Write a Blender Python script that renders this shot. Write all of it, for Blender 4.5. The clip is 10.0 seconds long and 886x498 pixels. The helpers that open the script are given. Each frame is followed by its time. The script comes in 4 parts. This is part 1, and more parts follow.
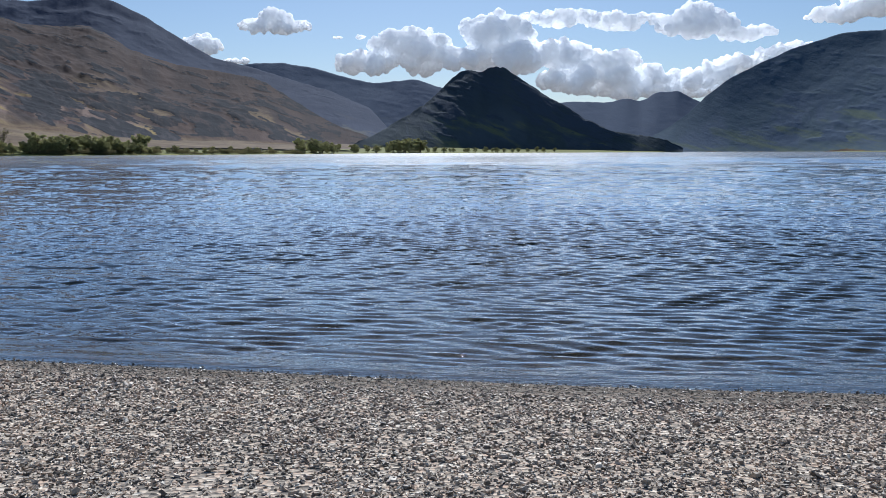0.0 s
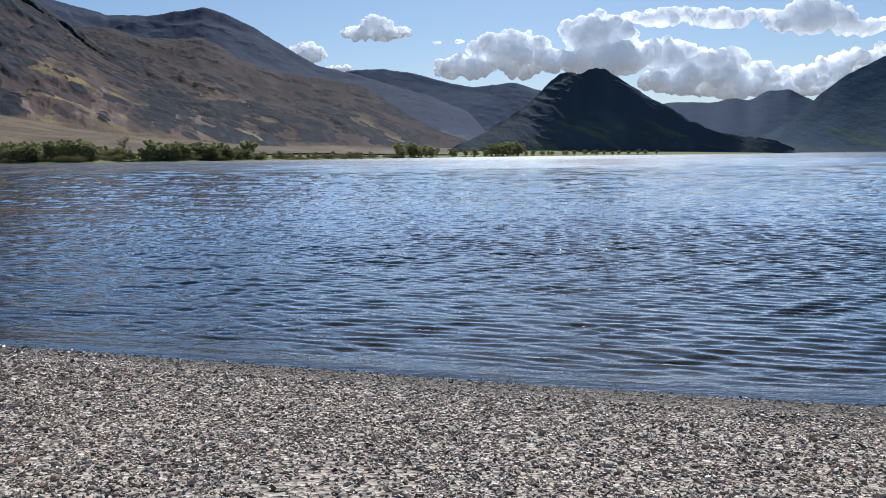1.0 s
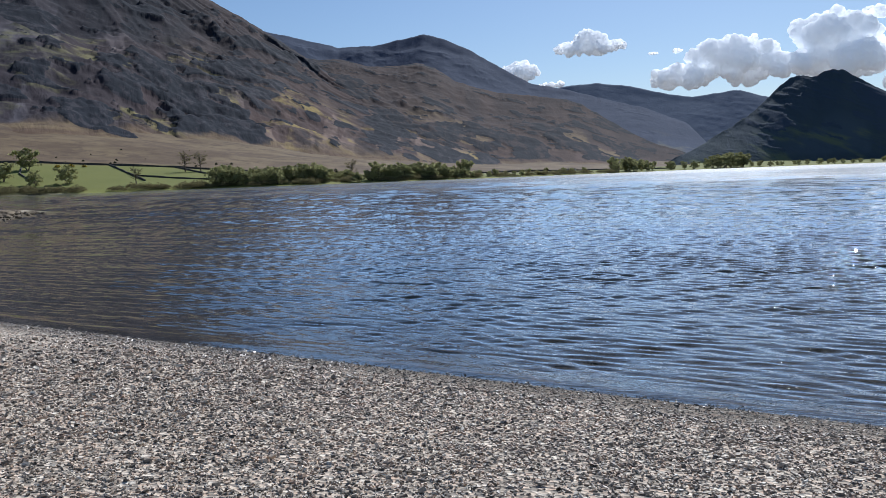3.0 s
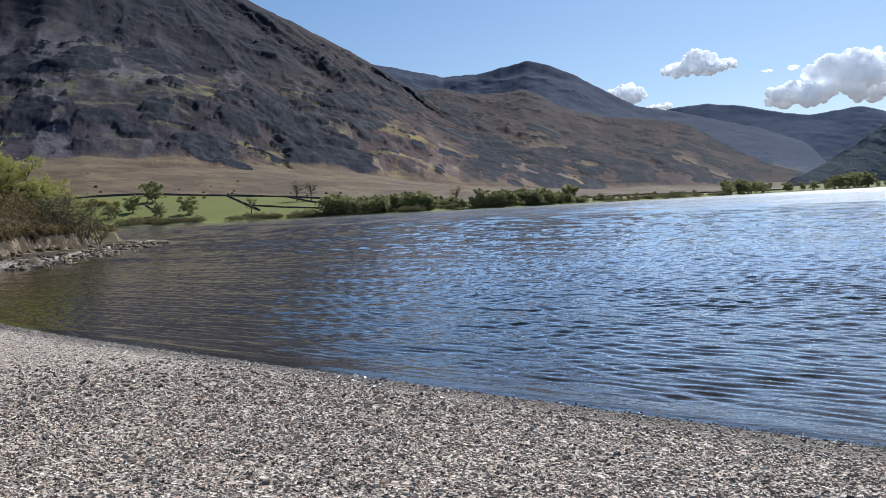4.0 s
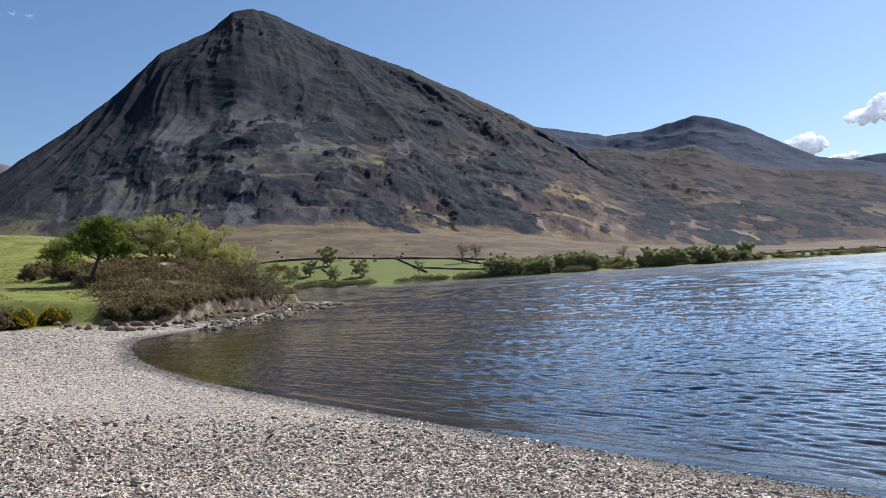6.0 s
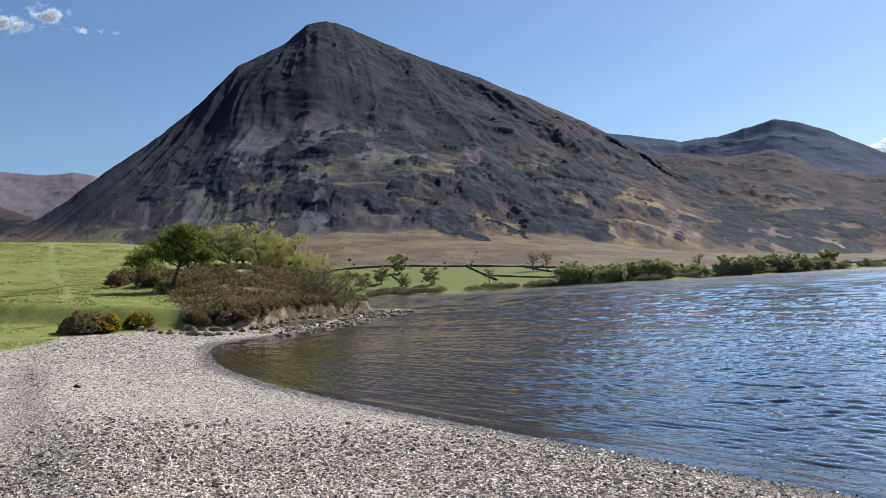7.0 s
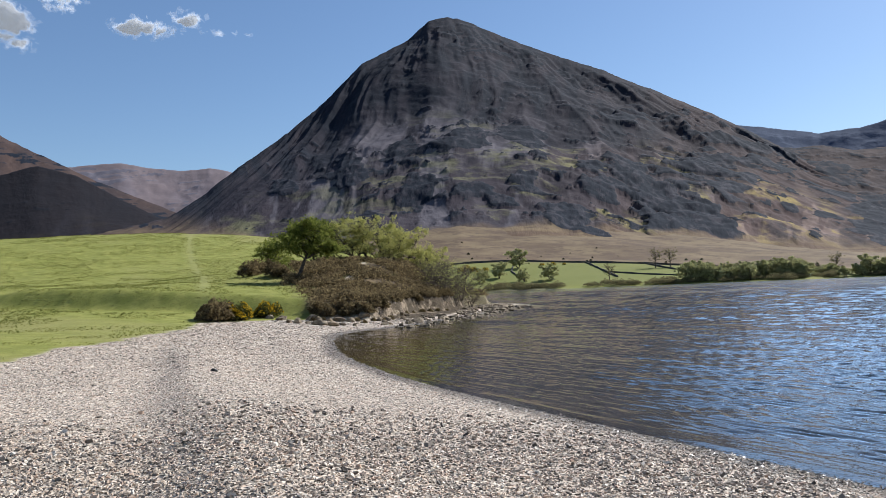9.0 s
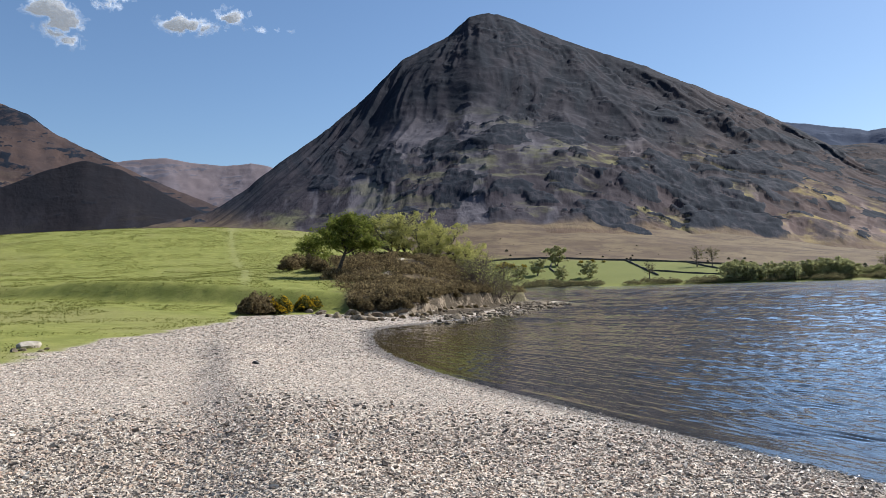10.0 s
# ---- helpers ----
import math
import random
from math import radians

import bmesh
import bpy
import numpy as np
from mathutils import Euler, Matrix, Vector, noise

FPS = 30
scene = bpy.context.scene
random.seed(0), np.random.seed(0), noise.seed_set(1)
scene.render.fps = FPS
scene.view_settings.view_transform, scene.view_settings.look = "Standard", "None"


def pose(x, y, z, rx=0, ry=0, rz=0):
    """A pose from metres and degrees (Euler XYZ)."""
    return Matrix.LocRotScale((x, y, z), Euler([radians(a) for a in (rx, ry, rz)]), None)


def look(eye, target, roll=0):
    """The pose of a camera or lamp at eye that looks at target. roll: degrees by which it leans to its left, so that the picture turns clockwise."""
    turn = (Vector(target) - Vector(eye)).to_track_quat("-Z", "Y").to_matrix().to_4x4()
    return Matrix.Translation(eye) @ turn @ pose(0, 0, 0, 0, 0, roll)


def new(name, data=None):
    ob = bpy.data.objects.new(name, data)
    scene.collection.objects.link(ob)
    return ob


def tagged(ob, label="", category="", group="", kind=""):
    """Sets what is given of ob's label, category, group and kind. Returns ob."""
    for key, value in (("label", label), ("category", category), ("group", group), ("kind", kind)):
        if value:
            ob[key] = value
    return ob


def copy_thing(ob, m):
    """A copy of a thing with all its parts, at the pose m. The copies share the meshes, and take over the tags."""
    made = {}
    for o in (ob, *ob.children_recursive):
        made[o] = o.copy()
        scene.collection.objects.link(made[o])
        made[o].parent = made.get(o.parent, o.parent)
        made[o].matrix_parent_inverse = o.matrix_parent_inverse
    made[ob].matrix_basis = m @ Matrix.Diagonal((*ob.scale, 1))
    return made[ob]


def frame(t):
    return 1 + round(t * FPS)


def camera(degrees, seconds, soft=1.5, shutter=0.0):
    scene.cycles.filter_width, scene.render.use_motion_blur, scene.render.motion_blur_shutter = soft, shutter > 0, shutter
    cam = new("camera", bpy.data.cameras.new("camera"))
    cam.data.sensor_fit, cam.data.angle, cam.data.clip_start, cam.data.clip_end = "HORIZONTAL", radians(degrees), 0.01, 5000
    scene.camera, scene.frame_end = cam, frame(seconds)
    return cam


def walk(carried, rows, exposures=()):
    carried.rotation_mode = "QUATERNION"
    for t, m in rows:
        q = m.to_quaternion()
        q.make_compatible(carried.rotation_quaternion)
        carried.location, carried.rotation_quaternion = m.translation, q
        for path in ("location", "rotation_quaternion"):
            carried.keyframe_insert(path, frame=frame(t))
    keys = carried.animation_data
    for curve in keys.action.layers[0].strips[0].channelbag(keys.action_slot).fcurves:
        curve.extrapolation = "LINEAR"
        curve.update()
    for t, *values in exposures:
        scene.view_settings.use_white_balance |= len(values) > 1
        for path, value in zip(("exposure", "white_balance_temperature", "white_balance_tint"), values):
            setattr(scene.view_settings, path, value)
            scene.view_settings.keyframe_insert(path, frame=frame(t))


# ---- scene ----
cam = camera(58.48, 10.0, soft=0.6)
EXPOSURES = ((0.0, 0.02, 5650, 10), (2.5, 0.03, 5650, 10), (4.5, 0.32, 5700, 10), (5.5, 0.42, 5750, 10), (7.5, 0.52, 5850, 10), (10.0, 0.6, 5950, 10))
PATH = [
    (0.0, pose(-0.002, 0.000, 2.000, 82.97, 0.09, -0.04)),
    (0.5, pose(-0.019, -0.001, 2.002, 83.14, 0.38, 3.55)),
    (1.0, pose(-0.036, -0.002, 2.004, 83.26, 0.57, 7.00)),
    (1.5, pose(-0.052, -0.005, 2.007, 83.48, 0.91, 10.59)),
    (2.0, pose(-0.069, -0.009, 2.009, 83.76, 1.28, 14.27)),
    (2.5, pose(-0.085, -0.013, 2.011, 84.11, 1.70, 18.15)),
    (3.0, pose(-0.101, -0.019, 2.013, 84.78, 2.05, 22.26)),
    (4.5, pose(-0.146, -0.043, 2.020, 88.43, 3.34, 33.10)),
    (5.0, pose(-0.160, -0.053, 2.020, 89.95, 3.65, 36.10)),
    (5.5, pose(-0.174, -0.063, 2.020, 91.19, 3.69, 38.94)),
    (7.0, pose(-0.211, -0.098, 2.020, 92.94, 3.35, 46.75)),
    (7.5, pose(-0.222, -0.111, 2.020, 93.07, 3.11, 49.06)),
    (8.0, pose(-0.233, -0.124, 2.020, 93.09, 2.89, 51.25)),
    (8.5, pose(-0.244, -0.137, 2.020, 93.04, 2.63, 53.33)),
    (9.0, pose(-0.254, -0.151, 2.020, 92.97, 2.26, 55.26)),
    (9.5, pose(-0.263, -0.165, 2.020, 92.84, 1.88, 56.84)),
    (10.0, pose(-0.272, -0.179, 2.020, 92.79, 1.56, 58.00)),
]
walk(cam, PATH, EXPOSURES)

# ---- world, sun, exposure ----
SUN_AZ, SUN_EL = 0.0, 41.0          # degrees; azimuth to the left of +y
world = bpy.data.worlds.new("sky")
scene.world = world
world.use_nodes = True
wn = world.node_tree.nodes
sky = wn.new("ShaderNodeTexSky")
sky.sky_type = 'NISHITA'
sky.sun_disc = False
sky.sun_elevation = radians(SUN_EL)
sky.sun_rotation = radians(-SUN_AZ)
sky.air_density, sky.dust_density, sky.ozone_density = 1.0, 0.45, 3.0
wn["Background"].inputs[1].default_value = 0.074
world.node_tree.links.new(sky.outputs[0], wn["Background"].inputs[0])
sun_dir = Vector((-math.sin(radians(SUN_AZ)) * math.cos(radians(SUN_EL)), math.cos(radians(SUN_AZ)) * math.cos(radians(SUN_EL)), math.sin(radians(SUN_EL))))
sun = new("sun", bpy.data.lights.new("sun", 'SUN'))
sun.data.energy, sun.data.angle, sun.data.color = 4.6, radians(0.53), (1.0, 0.95, 0.87)
sun.matrix_world = look(sun_dir * 100, (0, 0, 0))

# ---- numeric helpers ----
rng = np.random.default_rng(7)


def lattice(ix, iy, seed):
    h = (ix.astype(np.int64) * 374761393 + iy.astype(np.int64) * 668265263 + seed * 974711) & 0xFFFFFFFF
    h = ((h ^ (h >> 13)) * 1274126177) & 0xFFFFFFFF
    return ((h ^ (h >> 16)) & 0xFFFF) / 65535.0


def vnoise(x, y, seed=0):
    """Smooth noise from 0 to 1."""
    ix, iy = np.floor(x), np.floor(y)
    fx, fy = x - ix, y - iy
    fx, fy = fx * fx * fx * (fx * (fx * 6 - 15) + 10), fy * fy * fy * (fy * (fy * 6 - 15) + 10)
    a, b = lattice(ix, iy, seed), lattice(ix + 1, iy, seed)
    c, d = lattice(ix, iy + 1, seed), lattice(ix + 1, iy + 1, seed)
    return (a + (b - a) * fx) * (1 - fy) + (c + (d - c) * fx) * fy


def fbm(x, y, octaves=5, seed=0, gain=0.5):
    total, amp, norm = 0.0, 1.0, 0.0
    for k in range(octaves):
        total = total + amp * vnoise(x * 2.03 ** k + 17.3 * k, y * 2.03 ** k - 9.1 * k, seed + k)
        norm += amp
        amp *= gain
    return total / norm


def ridged(x, y, octaves=4, seed=0):
    total, amp, norm = 0.0, 1.0, 0.0
    for k in range(octaves):
        total = total + amp * (1 - np.abs(2 * vnoise(x * 2.03 ** k + 5.7 * k, y * 2.03 ** k + 3.1 * k, seed + k) - 1))
        norm += amp
        amp *= 0.5
    return total / norm


def step(a, b, x):
    u = np.clip((x - a) / (b - a), 0, 1)
    return u * u * (3 - 2 * u)


def on_ray(az, d):
    """Plan coordinates at azimuth az (degrees to the left of +y) and distance d."""
    return -np.sin(np.radians(az)) * d, np.cos(np.radians(az)) * d


# ---- materials ----
def material(name, rough=0.8, spec=0.3):
    m = bpy.data.materials.new(name)
    m.use_nodes = True
    b = m.node_tree.nodes["Principled BSDF"]
    b.inputs["Roughness"].default_value = rough
    b.inputs["Specular IOR Level"].default_value = spec
    return m


class Nodes:
    """Short-hand for node trees."""

    def __init__(self, m):
        self.t, self.n = m.node_tree, m.node_tree.nodes
        self.bsdf = self.n.get("Principled BSDF")
        self.pos = self.n.new("ShaderNodeNewGeometry").outputs["Position"]

    def put(self, socket, v):
        if isinstance(v, bpy.types.NodeSocket):
            self.t.links.new(v, socket)
        elif isinstance(v, tuple):
            socket.default_value = (*v, 1.0)[:len(socket.default_value)]
        else:
            socket.default_value = v

    def noise(self, scale, detail=4, rough=0.55, vec=None, stretch=None, distort=0.0):
        n = self.n.new("ShaderNodeTexNoise")
        n.inputs["Scale"].default_value, n.inputs["Detail"].default_value = scale, detail
        n.inputs["Roughness"].default_value, n.inputs["Distortion"].default_value = rough, distort
        v = vec or self.pos
        if stretch:
            mp = self.n.new("ShaderNodeMapping")
            mp.inputs["Scale"].default_value = stretch[:3]
            if len(stretch) > 3:
                mp.inputs["Rotation"].default_value = (0, 0, stretch[3])
            self.t.links.new(v, mp.inputs[0])
            v = mp.outputs[0]
        self.t.links.new(v, n.inputs["Vector"])
        return n.outputs["Fac"]

    def cells(self, scale, feature='F1', out="Distance", vec=None):
        n = self.n.new("ShaderNodeTexVoronoi")
        n.feature = feature
        n.inputs["Scale"].default_value = scale
        self.t.links.new(vec or self.pos, n.inputs["Vector"])
        return n.outputs[out]

    def math(self, op, a, b=0.0):
        n = self.n.new("ShaderNodeMath")
        n.operation = op
        self.put(n.inputs[0], a)
        self.put(n.inputs[1], b)
        return n.outputs[0]

    def band(self, v, a, b):
        """0 below a, 1 above b."""
        n = self.n.new("ShaderNodeMapRange")
        n.interpolation_type = 'SMOOTHSTEP'
        self.put(n.inputs["Value"], v)
        n.inputs["From Min"].default_value, n.inputs["From Max"].default_value = a, b
        return n.outputs["Result"]

    def mix(self, f, a, b, blend='MIX'):
        n = self.n.new("ShaderNodeMix")
        n.data_type, n.blend_type = 'RGBA', blend
        self.put(n.inputs[0], f)
        self.put(n.inputs[6], a)
        self.put(n.inputs[7], b)
        return n.outputs[2]

    def attr(self, name):
        n = self.n.new("ShaderNodeAttribute")
        n.attribute_name = name
        return n.outputs["Fac"]

    def ramp(self, v, *stops):
        n = self.n.new("ShaderNodeValToRGB")
        e = n.color_ramp.elements
        while len(e) < len(stops):
            e.new(0.5)
        for k, (p, c) in enumerate(stops):
            e[k].position, e[k].color = p, (*c, 1)
        self.put(n.inputs[0], v)
        return n.outputs[0]

    def island(self):
        return self.n.new("ShaderNodeNewGeometry").outputs["Random Per Island"]

    def obrand(self):
        return self.n.new("ShaderNodeObjectInfo").outputs["Random"]

    def bump(self, height, strength, distance):
        n = self.n.new("ShaderNodeBump")
        n.inputs["Strength"].default_value, n.inputs["Distance"].default_value = strength, distance
        self.put(n.inputs["Height"], height)
        return n.outputs[0]

    def color(self, c):
        self.put(self.bsdf.inputs["Base Color"], c)

    def normal(self, v):
        self.put(self.bsdf.inputs["Normal"], v)


PEBBLE_STOPS = ((0.0, (0.07, 0.056, 0.042)), (0.2, (0.25, 0.20, 0.146)), (0.5, (0.62, 0.51, 0.385)), (0.72, (0.54, 0.37, 0.25)), (1.0, (0.93, 0.83, 0.67)))


def make_pebble_material(per_object):
    m = material("slate_pebble_single" if per_object else "slate_pebble", 0.55, 0.4)
    k = Nodes(m)
    base = k.ramp(k.obrand() if per_object else k.island(), *PEBBLE_STOPS)
    streak = k.noise(60, 3, 0.6, stretch=(1, 0.35, 1))
    tone = k.mix(k.band(k.noise(0.45, 3, 0.6), 0.38, 0.62), k.mix(0.22, base, (0.10, 0.085, 0.07)), base)
    k.color(k.mix(k.band(streak, 0.3, 0.75), k.mix(0.3, tone, (0.05, 0.045, 0.04)), tone))
    k.normal(k.bump(k.noise(180, 2), 0.35, 0.002))
    if not per_object:
        wet = k.attr("wet")
        dry = k.bsdf.inputs["Base Color"].links[0].from_socket
        k.color(k.mix(wet, dry, k.mix(0.6, dry, (0.03, 0.026, 0.02))))
        k.put(k.bsdf.inputs["Roughness"], k.math('SUBTRACT', 0.55, k.math('MULTIPLY', wet, 0.22)))
    return m


def make_ground_material():
    m = material("ground_mixed", 0.9, 0.15)
    k = Nodes(m)
    # grass: close cropped turf with pale dry patches
    n1, n2, n3 = k.noise(0.05, 3), k.noise(0.9, 4, 0.6), k.noise(9, 3, 0.7)
    grass = k.mix(k.band(n2, 0.35, 0.7), (0.18, 0.19, 0.038), (0.265, 0.26, 0.063))
    grass = k.mix(k.band(n1, 0.45, 0.65), grass, (0.24, 0.225, 0.07))
    grass = k.mix(k.math('MULTIPLY', k.band(n3, 0.5, 0.7), 0.6), grass, (0.06, 0.075, 0.02))
    grass = k.mix(k.attr("track"), grass, (0.27, 0.26, 0.11))
    # shingle: pale chips far off, from cells
    cell = k.cells(26, out="Color")
    sep = k.n.new("ShaderNodeSeparateColor")
    k.put(sep.inputs[0], cell)
    shingle = k.ramp(sep.outputs[0], *PEBBLE_STOPS)
    shingle = k.mix(0.3, shingle, (0.40, 0.37, 0.33))
    shingle = k.mix(k.attr("wet"), shingle, k.mix(0.65, shingle, (0.03, 0.026, 0.02)))
    silt = k.mix(k.noise(0.7, 4), (0.07, 0.055, 0.03), (0.13, 0.10, 0.06))
    shingle = k.mix(k.attr("deep"), shingle, silt)
    tan = k.mix(k.band(k.noise(0.02, 4, 0.6), 0.35, 0.65), (0.11, 0.074, 0.044), (0.185, 0.135, 0.074))
    tan = k.mix(k.math('MULTIPLY', k.band(k.noise(0.05, 5, 0.7), 0.48, 0.62), 0.7), tan, (0.085, 0.055, 0.036))
    field = k.mix(k.noise(0.03, 3), (0.13, 0.145, 0.034), (0.20, 0.20, 0.055))
    heath = k.mix(k.band(k.noise(0.8, 4, 0.65), 0.35, 0.65), (0.06, 0.042, 0.025), (0.16, 0.115, 0.06))
    heath = k.mix(k.band(k.noise(0.35, 3), 0.56, 0.68), heath, (0.16, 0.15, 0.055))
    earth = k.mix(k.band(k.noise(0.8, 5, 0.7), 0.51, 0.62), (0.075, 0.055, 0.033), (0.30, 0.23, 0.155))
    c = k.mix(k.attr("shingle"), grass, shingle)
    c = k.mix(k.attr("tan"), c, tan)
    c = k.mix(k.attr("field"), c, field)
    c = k.mix(k.attr("heath"), c, heath)
    c = k.mix(k.attr("earth"), c, earth)
    k.color(c)
    hb = k.mix(k.attr("shingle"), k.math('MULTIPLY', n3, 1.6), k.cells(26))
    hb = k.math('ADD', hb, k.math('MULTIPLY', k.math('MULTIPLY', k.noise(2.2, 5, 0.7), k.attr("earth")), 14.0))
    k.normal(k.bump(hb, 0.8, 0.035))
    return m


def make_fell_material(name, scree, bracken, grass, crag, dark, upper=0.5):
    """Hillside ground. The attribute flow gives metres across the slope, metres across its rock beds, and metres up."""
    m = material(name, 0.95, 0.1)
    k = Nodes(m)
    at = k.n.new("ShaderNodeAttribute")
    at.attribute_name = "flow"
    flow = at.outputs["Vector"]
    mid = k.noise(0.016, 5, 0.62, flow, (1.0, 0.0, 0.8))
    fine = k.noise(0.06, 5, 0.68, flow, (0.8, 1.3, 0.0))
    grit = k.noise(0.16, 3, 0.7, flow, (0.8, 0.0, 1.3))
    beds = k.noise(0.035, 6, 0.66, flow, (0.30, 1.25, 0.0))
    runs = k.noise(0.03, 1, 0.5, flow, (1.0, 0.0, 0.45))
    bedded = k.attr("bedded")
    c = k.mix(k.band(mid, 0.36, 0.64), bracken, k.mix(0.35, bracken, dark))
    c = k.mix(k.math('MULTIPLY', k.band(runs, 0.48, 0.72), 0.3), c, scree)
    c = k.mix(k.math('MULTIPLY', k.attr("high"), upper), c, k.mix(k.band(runs, 0.35, 0.7), crag, k.mix(0.5, dark, bracken)))
    c = k.mix(k.math('MULTIPLY', k.attr("scree"), k.band(runs, 0.22, 0.5)), c, scree)
    c = k.mix(k.math('MULTIPLY', k.attr("turf"), k.band(beds, 0.43, 0.60)), c, grass)
    c = k.mix(k.math('MULTIPLY', k.band(beds, 0.47, 0.38), k.math('MULTIPLY', bedded, 0.75)), c, dark)
    c = k.mix(k.math('MULTIPLY', k.band(fine, 0.55, 0.70), 0.3), c, dark)
    c = k.mix(k.math('MULTIPLY', k.band(grit, 0.55, 0.75), 0.25), c, k.mix(0.4, scree, grass))
    tan = k.mix(k.band(k.noise(0.02, 4, 0.6), 0.35, 0.65), (0.115, 0.076, 0.048), (0.20, 0.145, 0.080))
    tan = k.mix(k.math('MULTIPLY', k.band(k.noise(0.05, 5, 0.7), 0.48, 0.62), 0.6), tan, (0.10, 0.062, 0.044))
    c = k.mix(k.attr("warm"), c, k.mix(1.0, c, (1.9, 1.5, 1.1), 'MULTIPLY'))
    c = k.mix(k.attr("low"), c, tan)
    edge = k.math('ADD', k.attr("crag"), k.math('MULTIPLY', k.math('SUBTRACT', beds, 0.5), 1.3))
    c = k.mix(k.band(edge, 0.36, 0.56), c, k.mix(k.band(fine, 0.48, 0.62), crag, k.mix(0.3, dark, scree)))
    k.color(c)
    height = k.math('ADD', k.math('MULTIPLY', mid, 1.2), k.math('MULTIPLY', beds, bedded))
    height = k.math('ADD', height, k.math('ADD', k.math('MULTIPLY', fine, 0.6), k.math('MULTIPLY', grit, 0.22)))
    k.normal(k.bump(height, 0.6, 4.5))
    return m


def make_water_material():
    m = bpy.data.materials.new("lake_water")
    m.use_nodes = True
    t = m.node_tree
    t.nodes.remove(t.nodes["Principled BSDF"])
    k = Nodes(m)
    out = t.nodes["Material Output"]
    # the finest ripples, crests lying along the shore; wind lanes calm them in patches
    b = k.noise(1.0, 3, 0.6, stretch=(2.6, 11.0, 1, 0.15))
    lanes = k.band(k.noise(1.0, 3, 0.5, stretch=(0.02, 0.05, 1, 0.1)), 0.3, 0.7)
    h = k.math('MULTIPLY', b, 0.11)
    h = k.math('MULTIPLY', h, k.math('MULTIPLY', k.attr("wind"), k.math('ADD', 0.65, k.math('MULTIPLY', lanes, 0.5))))
    nb = k.bump(h, 1.0, 0.10)
    fres = k.n.new("ShaderNodeFresnel")
    fres.inputs["IOR"].default_value = 1.40
    k.put(fres.inputs["Normal"], nb)
    gloss = k.n.new("ShaderNodeBsdfGlossy")
    gloss.inputs["Color"].default_value = (1, 1, 1, 1)
    k.put(gloss.inputs["Roughness"], k.attr("unresolved"))
    k.put(gloss.inputs["Normal"], nb)
    body = k.n.new("ShaderNodeBsdfDiffuse")
    body.inputs["Color"].default_value = (0.012, 0.017, 0.014, 1)
    clear = k.n.new("ShaderNodeBsdfTransparent")
    clear.inputs["Color"].default_value = (0.80, 0.74, 0.60, 1)
    under = k.n.new("ShaderNodeMixShader")
    k.put(under.inputs[0], k.attr("clear"))
    t.links.new(body.outputs[0], under.inputs[1])
    t.links.new(clear.outputs[0], under.inputs[2])
    mixs = k.n.new("ShaderNodeMixShader")
    k.put(mixs.inputs[0], k.band(fres.outputs[0], 0.02, 0.56))
    t.links.new(under.outputs[0], mixs.inputs[1])
    t.links.new(gloss.outputs[0], mixs.inputs[2])
    t.links.new(mixs.outputs[0], out.inputs[0])
    return m


def make_simple(name, dark, light, scale, rough=0.9, bump=0.0, dist=0.02, vary=0.0, by_object=False):
    m = material(name, rough, 0.25)
    k = Nodes(m)
    n = k.noise(scale, 5, 0.65)
    c = k.mix(k.band(n, 0.3, 0.7), dark, light)
    if vary:
        c = k.mix(k.math('MULTIPLY', k.obrand() if by_object else k.island(), vary), c, dark)
    k.color(c)
    if bump:
        k.normal(k.bump(n, bump, dist))
    return m


def make_leaf(name, dark, light, thin=0.55):
    """Thin leaves that let light through."""
    m = bpy.data.materials.new(name)
    m.use_nodes = True
    t = m.node_tree
    t.nodes.remove(t.nodes["Principled BSDF"])
    k = Nodes(m)
    c = k.mix(k.island(), dark, light)
    d, tr, mx = k.n.new("ShaderNodeBsdfDiffuse"), k.n.new("ShaderNodeBsdfTranslucent"), k.n.new("ShaderNodeMixShader")
    k.put(d.inputs[0], c)
    k.put(tr.inputs[0], c)
    mx.inputs[0].default_value = thin
    t.links.new(d.outputs[0], mx.inputs[1])
    t.links.new(tr.outputs[0], mx.inputs[2])
    t.links.new(mx.outputs[0], t.nodes["Material Output"].inputs[0])
    return m


M_PEBBLE, M_PEBBLE_ONE = make_pebble_material(False), make_pebble_material(True)
M_GROUND, M_WATER = make_ground_material(), make_water_material()
# Blue in the crag and dark tones of these two is haze put into colour.
M_FELL = make_fell_material("fell_scree_heather", (0.100, 0.089, 0.098), (0.043, 0.034, 0.040), (0.150, 0.142, 0.072), (0.0095, 0.0135, 0.0215), (0.012, 0.0145, 0.022), 0.92)
M_BROWN = make_fell_material("fell_bracken_grass", (0.112, 0.078, 0.068), (0.085, 0.055, 0.044), (0.185, 0.135, 0.078), (0.009, 0.013, 0.021), (0.015, 0.0145, 0.020), 0.4)
# Bluish base colours carry the haze in front of this peak.
M_HAZE_BLUE = make_fell_material("fell_haze_blue", (0.064, 0.082, 0.128), (0.052, 0.068, 0.11), (0.12, 0.122, 0.115), (0.045, 0.062, 0.102), (0.040, 0.055, 0.092), 0.5)
M_PALE = make_fell_material("fell_pale_ridge", (0.20, 0.18, 0.20), (0.165, 0.13, 0.13), (0.31, 0.26, 0.19), (0.11, 0.102, 0.12), (0.10, 0.09, 0.105), 0.1)
# Knoll colours are lifted towards blue to include the haze before it.
M_KNOTT = make_fell_material("fell_knott_haze", (0.075, 0.095, 0.115), (0.065, 0.085, 0.09), (0.13, 0.15, 0.09), (0.06, 0.078, 0.105), (0.05, 0.066, 0.085))
